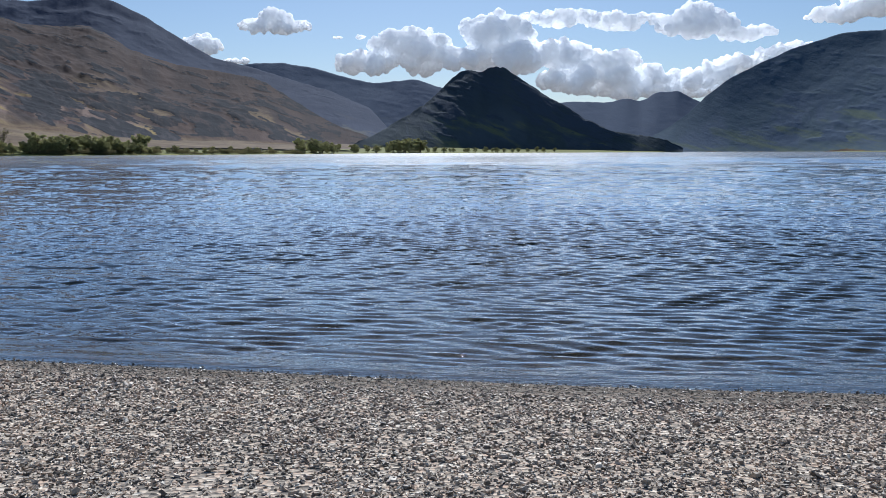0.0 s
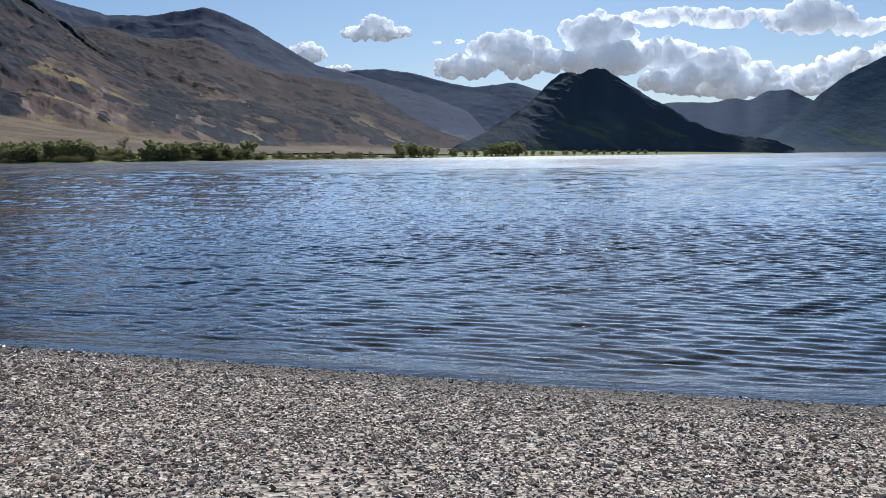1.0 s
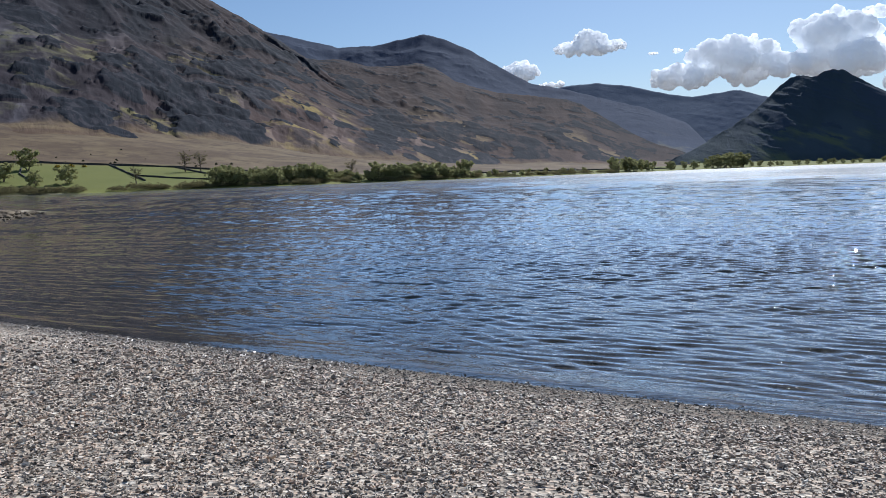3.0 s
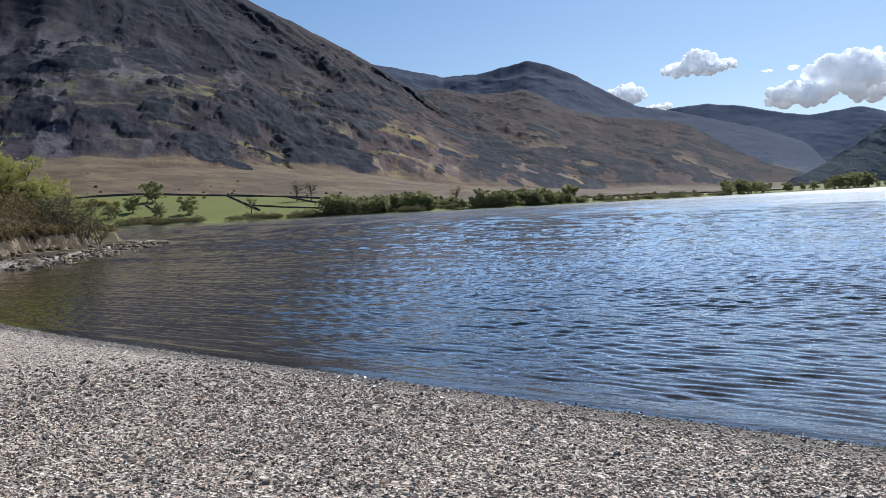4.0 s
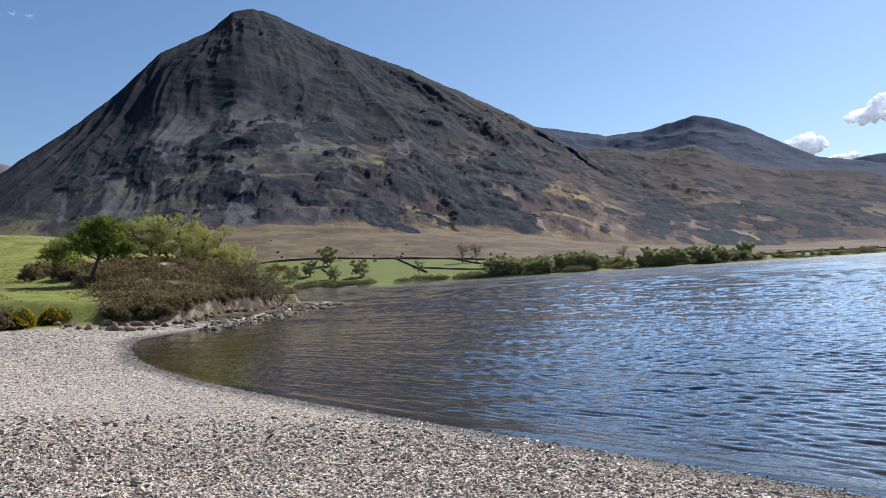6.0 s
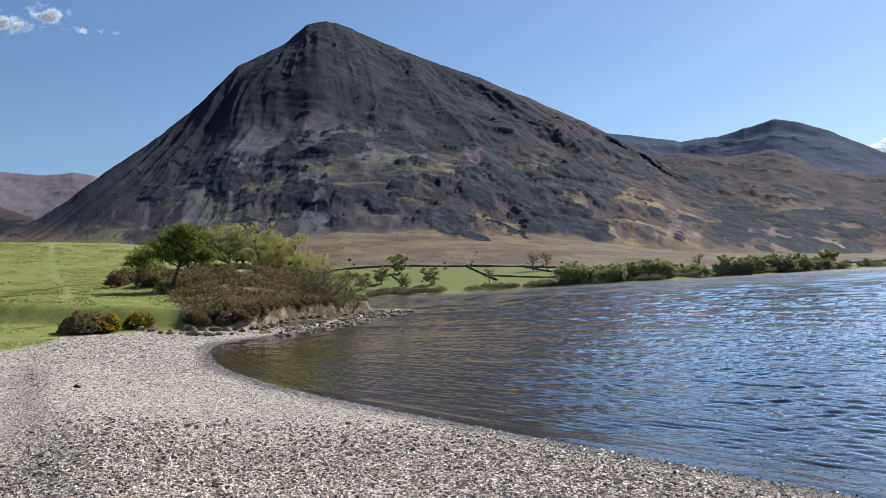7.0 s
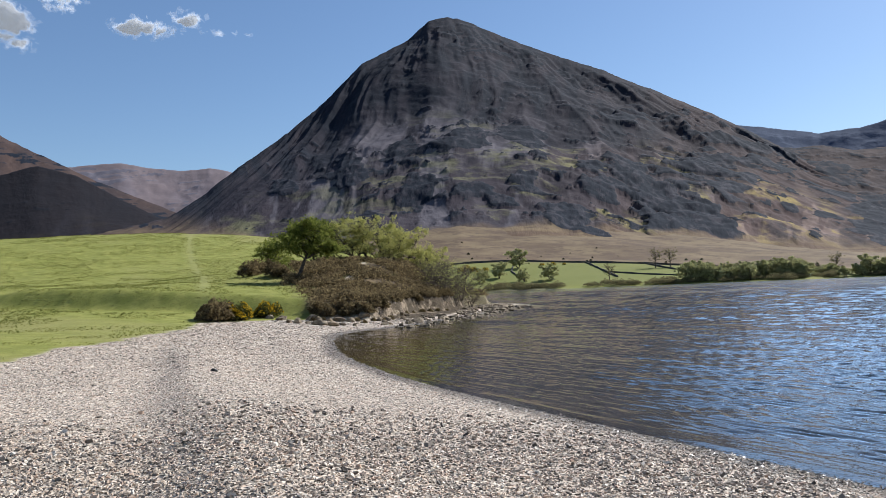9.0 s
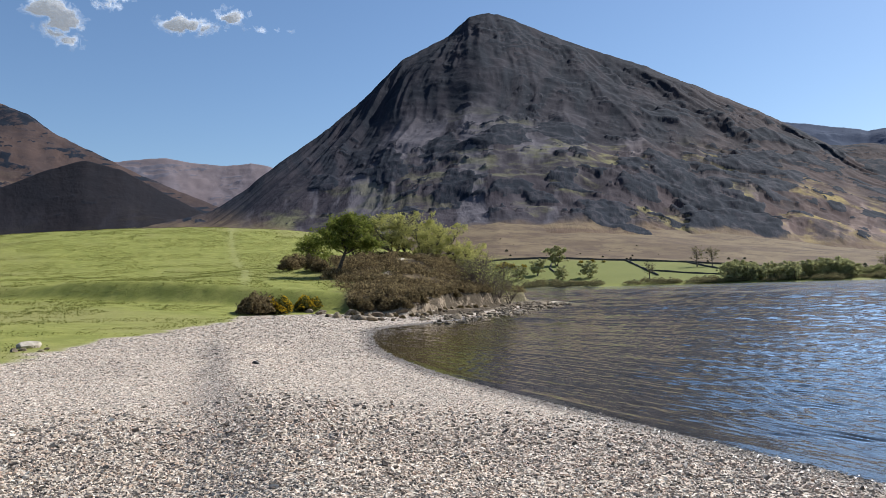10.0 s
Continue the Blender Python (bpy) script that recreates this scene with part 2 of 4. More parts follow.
# Near-black base colours stand in for the cloud shadow on the spur.
M_SPUR_SHADOW = make_fell_material("fell_spur_in_shadow", (0.022, 0.020, 0.024), (0.017, 0.014, 0.016), (0.032, 0.027, 0.02), (0.010, 0.011, 0.015), (0.009, 0.009, 0.012))
# The blue of distance is mixed straight into these base colours as haze.
M_FAR_HAZE = make_fell_material("fell_distant_haze", (0.088, 0.118, 0.175), (0.080, 0.108, 0.16), (0.105, 0.125, 0.15), (0.074, 0.102, 0.155), (0.068, 0.095, 0.145))
# Colours are paler and bluer than the ground, with the haze painted in.
M_RIGHT = make_fell_material("fell_wooded_haze", (0.10, 0.135, 0.185), (0.088, 0.128, 0.155), (0.13, 0.165, 0.13), (0.08, 0.115, 0.165), (0.068, 0.10, 0.14))
M_BARK = make_simple("grey_brown_bark", (0.03, 0.024, 0.018), (0.10, 0.08, 0.06), 6, 0.9, 0.6, 0.03)
M_ROCK = make_simple("lichened_rock", (0.075, 0.056, 0.036), (0.46, 0.36, 0.235), 2.5, 0.85, 0.7, 0.05, 0.8, True)
M_LEAF_YOUNG = make_leaf("young_birch_leaf", (0.25, 0.25, 0.07), (0.50, 0.47, 0.16))
M_LEAF_GREEN = make_leaf("oak_leaf", (0.085, 0.105, 0.02), (0.23, 0.245, 0.055))
M_LEAF_FAR = make_leaf("shore_tree_leaf", (0.21, 0.215, 0.095), (0.48, 0.46, 0.22), 0.5)
M_HEATHER = make_leaf("heather_twig", (0.055, 0.038, 0.022), (0.27, 0.208, 0.105))
M_GORSE = make_leaf("gorse_sprig", (0.05, 0.055, 0.015), (0.15, 0.14, 0.035))
M_GORSE_FLOWER = make_leaf("gorse_flower", (0.42, 0.26, 0.01), (0.66, 0.44, 0.03))
M_SCRUB = make_leaf("willow_scrub", (0.10, 0.085, 0.05), (0.25, 0.225, 0.105))
M_TUFT = make_leaf("meadow_tuft", (0.125, 0.14, 0.036), (0.23, 0.225, 0.065))
M_JUNIPER = make_leaf("juniper_needle", (0.03, 0.035, 0.022), (0.08, 0.085, 0.05))
M_TWIG = make_simple("bare_twig", (0.06, 0.045, 0.034), (0.15, 0.118, 0.09), 3)
M_WALL = make_simple("dry_stone_wall_dark", (0.035, 0.033, 0.03), (0.11, 0.10, 0.09), 0.9, 0.95, 0.5, 0.1)


def make_cloud_material():
    """White vapour of a heaped cloud: light sinks in and scatters about inside, so thin edges stay bright; a weak even
    glow is added.
    """
    m = material("cloud_white", 1.0, 0.0)
    k = Nodes(m)
    k.color((0.995, 0.995, 0.997))
    b = k.bsdf.inputs
    b["Subsurface Weight"].default_value = 1.0
    b["Subsurface Radius"].default_value = (1.0, 1.0, 1.0)
    b["Subsurface Scale"].default_value = 260.0
    b["Subsurface Anisotropy"].default_value = 0.8
    # glow added to lift the cloud, which scattering alone leaves dark
    b["Emission Color"].default_value = (0.86, 0.92, 1.0, 1)
    b["Emission Strength"].default_value = 0.16
    return m


def make_wisp_material():
    """Faint torn vapour, lit from both sides and given a glow of its own."""
    m = bpy.data.materials.new("cloud_vapour")
    m.use_nodes = True
    t = m.node_tree
    t.nodes.remove(t.nodes["Principled BSDF"])
    k = Nodes(m)
    d, tr, mx = k.n.new("ShaderNodeBsdfDiffuse"), k.n.new("ShaderNodeBsdfTranslucent"), k.n.new("ShaderNodeMixShader")
    d.inputs[0].default_value = tr.inputs[0].default_value = (0.95, 0.95, 0.96, 1)
    mx.inputs[0].default_value = 0.5
    clear, veil = k.n.new("ShaderNodeBsdfTransparent"), k.n.new("ShaderNodeMixShader")
    em, add = k.n.new("ShaderNodeEmission"), k.n.new("ShaderNodeAddShader")
    # emission added so the wisps don't come out dark
    em.inputs[0].default_value, em.inputs[1].default_value = (0.9, 0.95, 1.0, 1), 0.25
    veil.inputs[0].default_value = 0.91
    t.links.new(d.outputs[0], mx.inputs[1])
    t.links.new(tr.outputs[0], mx.inputs[2])
    t.links.new(mx.outputs[0], add.inputs[0])
    t.links.new(em.outputs[0], add.inputs[1])
    t.links.new(add.outputs[0], veil.inputs[1])
    t.links.new(clear.outputs[0], veil.inputs[2])
    t.links.new(veil.outputs[0], t.nodes["Material Output"].inputs[0])
    return m


M_CLOUD, M_WISP = make_cloud_material(), make_wisp_material()


# ---- mesh helpers ----
def grid_mesh(name, X, Y, Z, mat, attrs=None, smooth=True, wrap=False):
    """A sheet from 2D arrays of coordinates, with float attributes."""
    n, k = X.shape
    me = bpy.data.meshes.new(name)
    idx = np.arange(n * k).reshape(n, k)
    if wrap:
        idx = np.vstack([idx, idx[:1]])
    quads = np.stack([idx[:-1, 1:], idx[1:, 1:], idx[1:, :-1], idx[:-1, :-1]], -1).reshape(-1, 4)
    fill(me, np.stack([X, Y, Z], -1).reshape(-1, 3), quads, smooth)
    for key, v in (attrs or {}).items():
        me.attributes.new(key, 'FLOAT', 'POINT').data.foreach_set("value", np.ascontiguousarray(v, dtype=np.float32).ravel())
    me.materials.append(mat)
    return me


def fill(me, verts, faces, smooth=False):
    """Vertices and equal-sided faces into an empty mesh."""
    faces = np.asarray(faces, dtype=np.int32)
    k = faces.shape[1]
    me.vertices.add(len(verts))
    me.vertices.foreach_set("co", np.ascontiguousarray(verts, dtype=np.float32).ravel())
    me.loops.add(faces.size)
    me.loops.foreach_set("vertex_index", faces.ravel())
    me.polygons.add(len(faces))
    me.polygons.foreach_set("loop_start", np.arange(0, faces.size, k, dtype=np.int32))
    me.polygons.foreach_set("loop_total", np.full(len(faces), k, dtype=np.int32))
    me.polygons.foreach_set("use_smooth", np.full(len(faces), smooth))
    me.update(calc_edges=True)


def part_mesh(name, verts, faces, mat, parent=None, smooth=False, label=""):
    me = bpy.data.meshes.new(name)
    fill(me, verts, faces, smooth)
    me.materials.append(mat)
    ob = new(name, me)
    ob.parent = parent
    return tagged(ob, label)


# ---- the lake's outline and the lie of the land ----
LAKE = [(60, 3.5), (20, 5.2), (3.6, 6.3), (0, 6.75), (-4.3, 7.5), (-10, 8.4), (-15.8, 9.5), (-23.5, 11.8), (-31.8, 15.6),
        (-37, 18.8), (-38.4, 21.6), (-39.6, 24.5), (-47.5, 34), (-63, 50), (-67, 56), (-72, 62), (-88, 65), (-130, 91), (-230, 160), (-400, 245),
        (-410, 268), (-380, 300), (-318, 360), (-240, 430), (-165, 520), (-115, 640), (-55, 930), (60, 1060), (230, 1240), (395, 1360),
        (450, 1480), (470, 1800), (560, 2300), (760, 2420), (1120, 2380), (1010, 2060), (1250, 1500), (900, 400), (400, -60), (150, -20)]


def rounded(points, times=2):
    p = np.array(points, dtype=float)
    for _ in range(times):
        q = np.roll(p, -1, axis=0)
        p = np.stack([0.75 * p + 0.25 * q, 0.25 * p + 0.75 * q], 1).reshape(-1, 2)
    return p


LAKE_LINE = rounded(LAKE)


def inland(x, y):
    """Metres from the shore: positive on land, negative in the lake."""
    shape = x.shape
    x, y = x.ravel(), y.ravel()
    best, inside = np.full(x.shape, 1e18), np.zeros(x.shape, bool)
    q = np.roll(LAKE_LINE, -1, axis=0)
    for (ax, ay), (bx, by) in zip(LAKE_LINE, q):
        dx, dy = bx - ax, by - ay
        u = np.clip(((x - ax) * dx + (y - ay) * dy) / (dx * dx + dy * dy), 0, 1)
        best = np.minimum(best, (x - ax - u * dx) ** 2 + (y - ay - u * dy) ** 2)
        cross = (ay > y) != (by > y)
        if abs(dy) > 1e-9:
            inside ^= cross & (x < ax + (y - ay) * dx / dy)
    return (np.sqrt(best) * np.where(inside, -1, 1)).reshape(shape)


def gauss(x, y, cx, cy, rx, ry, turn=0.0):
    c, s = math.cos(radians(turn)), math.sin(radians(turn))
    u, v = (x - cx) * c + (y - cy) * s, -(x - cx) * s + (y - cy) * c
    return np.exp(-(u / rx) ** 2 - (v / ry) ** 2)


SANDY = ((-59.7, 31.5, 2.3, 0.62, 150), (-65.5, 36.0, 2.4, 0.6, 150))


def lie(x, y):
    """Height of the ground and what covers it."""
    s = inland(x, y)
    d = np.hypot(x, y)
    near = 1 - step(140, 220, d)
    far = 1 - near
    n1, n2 = fbm(x / 9, y / 9, 4, 3), fbm(x / 1.6, y / 1.6, 3, 11)
    wob = s + (n1 - 0.5) * 1.6
    # shingle bank
    beach = 0.55 * (1 - np.exp(-np.maximum(s, 0) / 6.5)) + 0.012 * np.clip(s, 0, 30)
    # a storm ridge thrown up along the shingle, with a trough behind it
    q = (x + 6.5) * 0.263 + (y - 1.24) * 0.965 + 0.5 * (fbm(x / 5, y / 5, 2, 19) - 0.5)
    beach = beach + (0.19 * np.exp(-((q - 0.95) / np.where(q < 0.95, 0.55, 1.6)) ** 2) - 0.03 * np.exp(-(q / 0.6) ** 2)) * step(-3.5, -7, x) * (1 - step(24, 32, d))
    # promontory: u runs along its shore from the bay to its tip, with a cut bank
    u = ((x + 38) * -0.63 + (y - 20) * 0.777) / 44.0
    tongue = step(0.14, 0.20, u) * (1 - step(1.25, 1.6, u)) * step(-100, -60, x) * near
    cut = wob + 3.0 * (fbm(x / 6.5, y / 6.5, 2, 14) - 0.5) + 0.3 * (n2 - 0.5)
    bank = tongue * step(3.4, 3.95, cut) * (0.95 + 0.6 * n1)
    mound = 2.7 * gauss(x, y, -66, 40, 15, 11, 30) * near * step(3, 10, s)
    hill = 14.0 * gauss(x, y, -156, 45, 57, 98) * near * step(4, 18, s)
    hill = hill + 0.03 * np.clip(-y - 6, 0, 60) * near
    lumps = (n1 - 0.5) * 0.5 * step(18, 60, d) + (n2 - 0.5) * 0.10 * step(20, 60, d)
    land_near = beach + bank + mound + hill + lumps * step(4, 14, s)
    # the far side: flat fields by the shore, then a slope of rough grass
    az = np.degrees(np.arctan2(-x, y))
    steep = np.interp(az, (-20, 0, 10, 25, 34, 45, 54, 70, 90), (0.1, 0.16, 0.26, 0.42, 0.68, 1.0, 1.25, 0.8, 0.15))
    rise = 0.9 * step(0, 6, s) + 0.145 * steep * np.clip(s - 4, 0, 700) + 9 * (fbm(x / 90, y / 90, 4, 21) - 0.5) * step(60, 260, s)
    land_far = np.minimum(rise, 110)
    z = np.where(s > 0, land_near * near + land_far * far, np.maximum(0.115 * s, -5))
    meadow_edge = (x + 21.6) * -0.483 + (y - 1.1) * -0.876 + (n1 - 0.5) * 3.0
    meadow_edge = np.maximum(meadow_edge, (-x - 46 + (n1 - 0.5) * 3 + np.clip(22 - y, -20, 0) * 0.3))
    grass_m = step(-0.35, 0.5, meadow_edge + 1.6 * (n2 - 0.5)) * near * (1 - tongue * (1 - step(3.0, 3.6, wob + 2.4 * (n1 - 0.5))))
    heath = step(66.6, 64.4, np.degrees(np.arctan2(-x, y)) + 6 * (n1 - 0.5) + 2.5 * (n2 - 0.5)) * tongue * step(3.9, 4.1, cut) * step(0.30, 0.40, n1 * 0.40 + 0.75 * gauss(x, y, -60, 38, 21, 15, 40) + 0.4 * step(9, 6, s))
    earth = tongue * step(0.9, 1.7, s + 1.2 * (n2 - 0.5)) * (1 - step(3.95, 4.15, cut))
    bare = np.maximum(gauss(x, y, *SANDY[0]), gauss(x, y, *SANDY[1])) > 0.5
    heath, earth = np.where(bare, 0, heath), np.where(bare, 0, earth)
    shingle = np.clip((1 - grass_m) * near * (1 - tongue * step(2.8, 3.4, wob)) + far * (1 - step(0.5, 2.5, s)) * step(46, 50, az), 0, 1)
    shingle = np.where(bare, 0.85, shingle)
    path = 0.38 * np.exp(-(((az - 72.6 - 0.45 * np.sin(d / 16.0)) * d / 57.3) / 0.55) ** 2) * step(50, 66, d) * near * (0.5 + n1)
    depth = np.interp(az, (-20, 2, 6, 10, 20, 29, 34, 41, 50, 60), (500, 400, 120, 60, 45, 50, 72, 112, 125, 120))
    green = step(-3, 3, depth - s + 6 * (fbm(x / 40, y / 40, 3, 5) - 0.5))
    tan = far * (1 - green)
    field = far * green * step(4, 9, s)
    deep = np.maximum(step(1.5, 7.0, -s), step(-9, -16, x) * step(0.2, 1.6, -s))
    return z, dict(shingle=shingle, track=path, tan=tan, field=field, heath=heath, earth=earth, deep=deep, wet=(1 - step(0.15, 0.75, s + 0.5 * (n1 - 0.5))) * near), s


def ground_z(x, y):
    return float(lie(np.array([x], float), np.array([y], float))[0][0])


AZ = np.radians(np.concatenate([np.arange(-34, 50, 0.34), np.arange(50, 72, 0.2), np.arange(72, 96, 0.32), np.arange(96, 326, 5.0)]))
RINGS = np.concatenate([[0.001, 0.5, 1, 2], np.arange(2.6, 12, 0.2), np.arange(12, 32, 0.5), np.arange(32, 44, 0.5), np.arange(44, 74, 0.3), np.arange(74, 112, 0.6), np.geomspace(112, 4900, 110)])
A2, R2 = np.meshgrid(AZ, RINGS, indexing="ij")
GX, GY = -np.sin(A2) * R2, np.cos(A2) * R2
GZ, COVER, GS = lie(GX, GY)
ground = tagged(new("ground", grid_mesh("ground", GX, GY, GZ, M_GROUND, COVER, wrap=True)), "pale slate shingle beach, green meadow and rough lakeside land", "ground", kind="structure")

# ---- lake water ----
def water_rings():
    r = [5.0]
    while r[-1] < 4800:
        r.append(r[-1] + max(0.042, r[-1] ** 2 / 7500.0))
    return np.array(r)


WA = np.radians(np.arange(-33, 75, 0.19))
WR = water_rings()
W2, D2 = np.meshgrid(WA, WR, indexing="ij")
WX, WY = -np.sin(W2) * D2, np.cos(W2) * D2
WS = inland(WX, WY)
WZ = np.zeros_like(WX)
CALM = 0.36 + 0.5 * step(20, 55, D2)
WIND = CALM + (1 - CALM) * step(54, 26, np.degrees(W2) + 12 * (fbm(WX / 14, WY / 14, 3, 77) - 0.5))
GAP = np.maximum(0.042, D2 ** 2 / 7500.0)
PEAK = np.maximum(0.22 * (D2 / 8) ** 0.45, 2.6 * GAP)
for j in range(58):
    lam = 0.13 * 1.1 ** j
    ang = rng.normal(-0.12, 0.33)
    ph = rng.uniform(0, 6.28)
    kx, ky = math.sin(ang) * 6.283 / lam, -math.cos(ang) * 6.283 / lam
    steepness = (0.25 * np.exp(-(np.log(lam / PEAK) / 0.48) ** 2) + 0.045 * (lam < PEAK)) * step(1.9, 2.8, lam / GAP) * (1 - 0.2 * step(35, 160, D2)) * (0.72 + 0.28 * step(9, 18, D2))
    grp = 0.15 + 1.7 * vnoise(WX / (lam * 3.4) + 7 * j, WY / (lam * 1.5), 40 + j) ** 1.5
    arg = kx * WX + ky * WY + ph + 1.5 * vnoise(WX / (lam * 5), WY / (lam * 5), 140 + j)
    WZ += steepness * lam / 6.283 * grp * (0.75 * np.sin(arg) - 0.8 * np.abs(np.sin(arg / 2 + 1)))
WZ = WZ * step(-0.1, 1.1, -WS) * WIND + 0.016 * np.exp(-((WS + 0.28) / 0.14) ** 2) * vnoise(WX / 1.3, WY / 1.3, 90) * (1 - step(30, 40, D2))
water = tagged(new("water", grid_mesh("water", WX, WY, WZ, M_WATER, dict(wind=WIND, unresolved=0.012 + (0.06 * step(20, 60, D2) + 0.075 * step(50, 200, D2)) * WIND ** 2, clear=np.exp(np.minimum(WS, 0) * 0.115 / 0.42) * (1 - step(120, 200, D2))))),
               "rippled blue lake water, brown in the shallows", "lake", kind="structure")


# ---- fells ----
def fell(form, ridge, foot, back, mat, label, crags=0.5, rough=1.0, profile=1.25, seed=1, daz=0.12, rows=150, turf=0.5, knobs=(), lift=0.12, scree=0.5, low=0.10, relief_by=1.0):
    """A mountain, form "peak" with gullies fanning from its summit, or "ridge", whose crest runs through (azimuth, elevation, distance); foot: (azimuth, distance) of its base;
    knobs: its larger outcrops by azimuth, elevation, half width and half height in degrees."""
    rz = np.array(sorted(ridge), dtype=float)
    ft = np.array(sorted(foot), dtype=float)
    az = np.arange(rz[0, 0], rz[-1, 0] + 1e-6, daz)
    el, dr = np.interp(az, rz[:, 0], rz[:, 1]), np.interp(az, rz[:, 0], rz[:, 2])
    ker = np.hanning(9)
    ker /= ker.sum()
    el = np.convolve(np.pad(el, 4, mode="edge"), ker, "valid") + lift
    df = np.interp(az, ft[:, 0], ft[:, 1])
    top = 2.0 + dr * np.tan(np.radians(el))
    jag = dr * 0.0028 * rough * (fbm(az * 1.7, az * 0, 5, seed + 70, 0.6) - 0.5)
    base = np.maximum(ground_line(az, df) - 4, -4)
    s = np.concatenate([np.linspace(0, 1, rows), 1 + np.linspace(0.02, 1, 14)])
    A, S = np.meshgrid(az, s, indexing="ij")
    DR, DF, TOP, BASE = dr[:, None], df[:, None], top[:, None], base[:, None]
    D = np.where(S <= 1, DF + (DR - DF) * S, DR + (S - 1) * back)
    X, Y = on_ray(A, D)
    f = np.clip(S, 0, 1)
    g = 0.30 * f + 0.70 * f ** profile
    Z = BASE + (TOP - BASE) * np.where(S <= 1, g, np.clip(1 - np.maximum(S - 1, 0) ** 1.2, 0, 1))
    EL = np.degrees(np.arctan((Z - 2) / D))
    Z = Z + jag[:, None] * step(0.80, 1.0, f)
    hold = np.sqrt(np.clip(S * 6, 0, 1)) * step(0, 0.09, np.abs(1 - S) + 0.003) * (S < 1)
    tall = np.clip((TOP - BASE) / 400, 0.15, 1.1)
    # u runs across the slope, h is the height, and q crosses the rock beds, which dip to the south; all in metres
    U, H = A * 0.01745 * 1500, Z * (1500 / np.maximum(D, 400)) ** 0.5
    bend = fbm(U / 300, H / 200, 3, seed) - 0.5
    fall = np.cumsum(0.42 * (1 - step(40, 58, az)) - 0.10) * daz * 26.18
    Q = H - fall[:, None] + 40 * bend
    fan = (U - 26.18 * 54.5) / (1.3 - f) if form == "peak" else U
    ribs = ridged((fan + 260 * bend) / 150, H / 330, 4, seed + 1) - 0.55
    patch = fbm(U / 260, H / 150, 3, seed + 17)
    rag = fbm(U / 60, Q / 16, 5, seed + 33, 0.6) - 0.5
    if not isinstance(crags, float):
        crags = np.interp(A, [q[0] for q in crags], [q[1] for q in crags])
    beds = fbm(U / 85, Q / 24, 5, seed + 9, 0.55)
    crag = 0.85 * step(0.70 - 0.14 * crags, 0.75 - 0.13 * crags, beds + 0.5 * (patch - 0.5)) * step(0.06, 0.14, f)
    small = fbm(U / 34, Q / 8, 4, seed + 13, 0.55)
    crag = np.maximum(crag, 0.75 * step(0.72 - 0.16 * crags, 0.78 - 0.16 * crags, small + 0.35 * (patch - 0.5)) * step(0.06, 0.14, f))
    for ka, ke, kw, kh in knobs:
        da, de = A - ka, EL - ke
        de = de - 0.28 * da * (ka < 52)
        crag = np.maximum(crag, 1 - step(0.55, 1.05, np.hypot(da / kw, de / (1.1 * kh)) + 1.5 * rag))
    relief = (22 if form == "peak" else 14) * ribs * (0.35 + f) + 36 * (fbm(X / 230, Y / 230, 5, seed + 4) - 0.5) + 5 * (fbm(X / 48, Y / 48, 4, seed + 5, 0.55) - 0.5)
    relief = relief + crag * (2.5 + 5 * fbm(U / 24, Q / 9, 3, seed + 6)) + 6 * step(0.42, 0.66, beds) * np.clip(crags * 1.4, 0.1, 1)
    Z = Z + hold * tall * rough * relief_by * relief
    if not isinstance(turf, float):
        turf = np.interp(A, [q[0] for q in turf], [q[1] for q in turf])
    tf = np.clip(turf * 2 * step(0.50, 0.62, fbm(U / 90, Q / 22, 4, seed + 23)) * step(0.66, 0.36, f), 0, 1)
    chute = step(0.45, 0.54, fbm((U + 60 * bend) / 60, H / 150, 5, seed + 41, 0.6)) * step(0.04, 0.12, f) * (1 - step(0.38, 0.62, f + 0.4 * (patch - 0.5)))
    if not isinstance(low, float):
        low = np.interp(A, [q[0] for q in low], [q[1] for q in low])
    lowland = 1 - step(low * 0.6, low * 1.3, f + 0.12 * (fbm(U / 70, H / 20, 4, seed + 51) - 0.5))
    warm = (1 - step(33, 49, A + 14 * (patch - 0.5) + 10 * (f - 0.4))) * (form == "peak")
    me = grid_mesh("mountain", X, Y, Z, mat, dict(warm=warm, bedded=np.clip(0.08 + crags * (1.15 - f), 0, 1) + 0 * f, crag=crag * 0.92, turf=tf, scree=np.clip(chute * scree * 2, 0, 1), low=lowland, high=step(0.30, 0.62, f + 0.5 * (patch - 0.5)) * (1 - 0.85 * warm)))
    warp = 25 * (fbm(U / 70, H / 70, 3, seed + 61) - 0.5)
    me.attributes.new("flow", 'FLOAT_VECTOR', 'POINT').data.foreach_set("vector", np.stack([U + 80 * bend + warp, Q + 0.5 * warp, H], -1).astype(np.float32).ravel())
    return tagged(new("mountain", me), label, "mountain", kind="structure")


def ground_line(az, d):
    x, y = on_ray(az, d)
    return lie(x, y)[0]


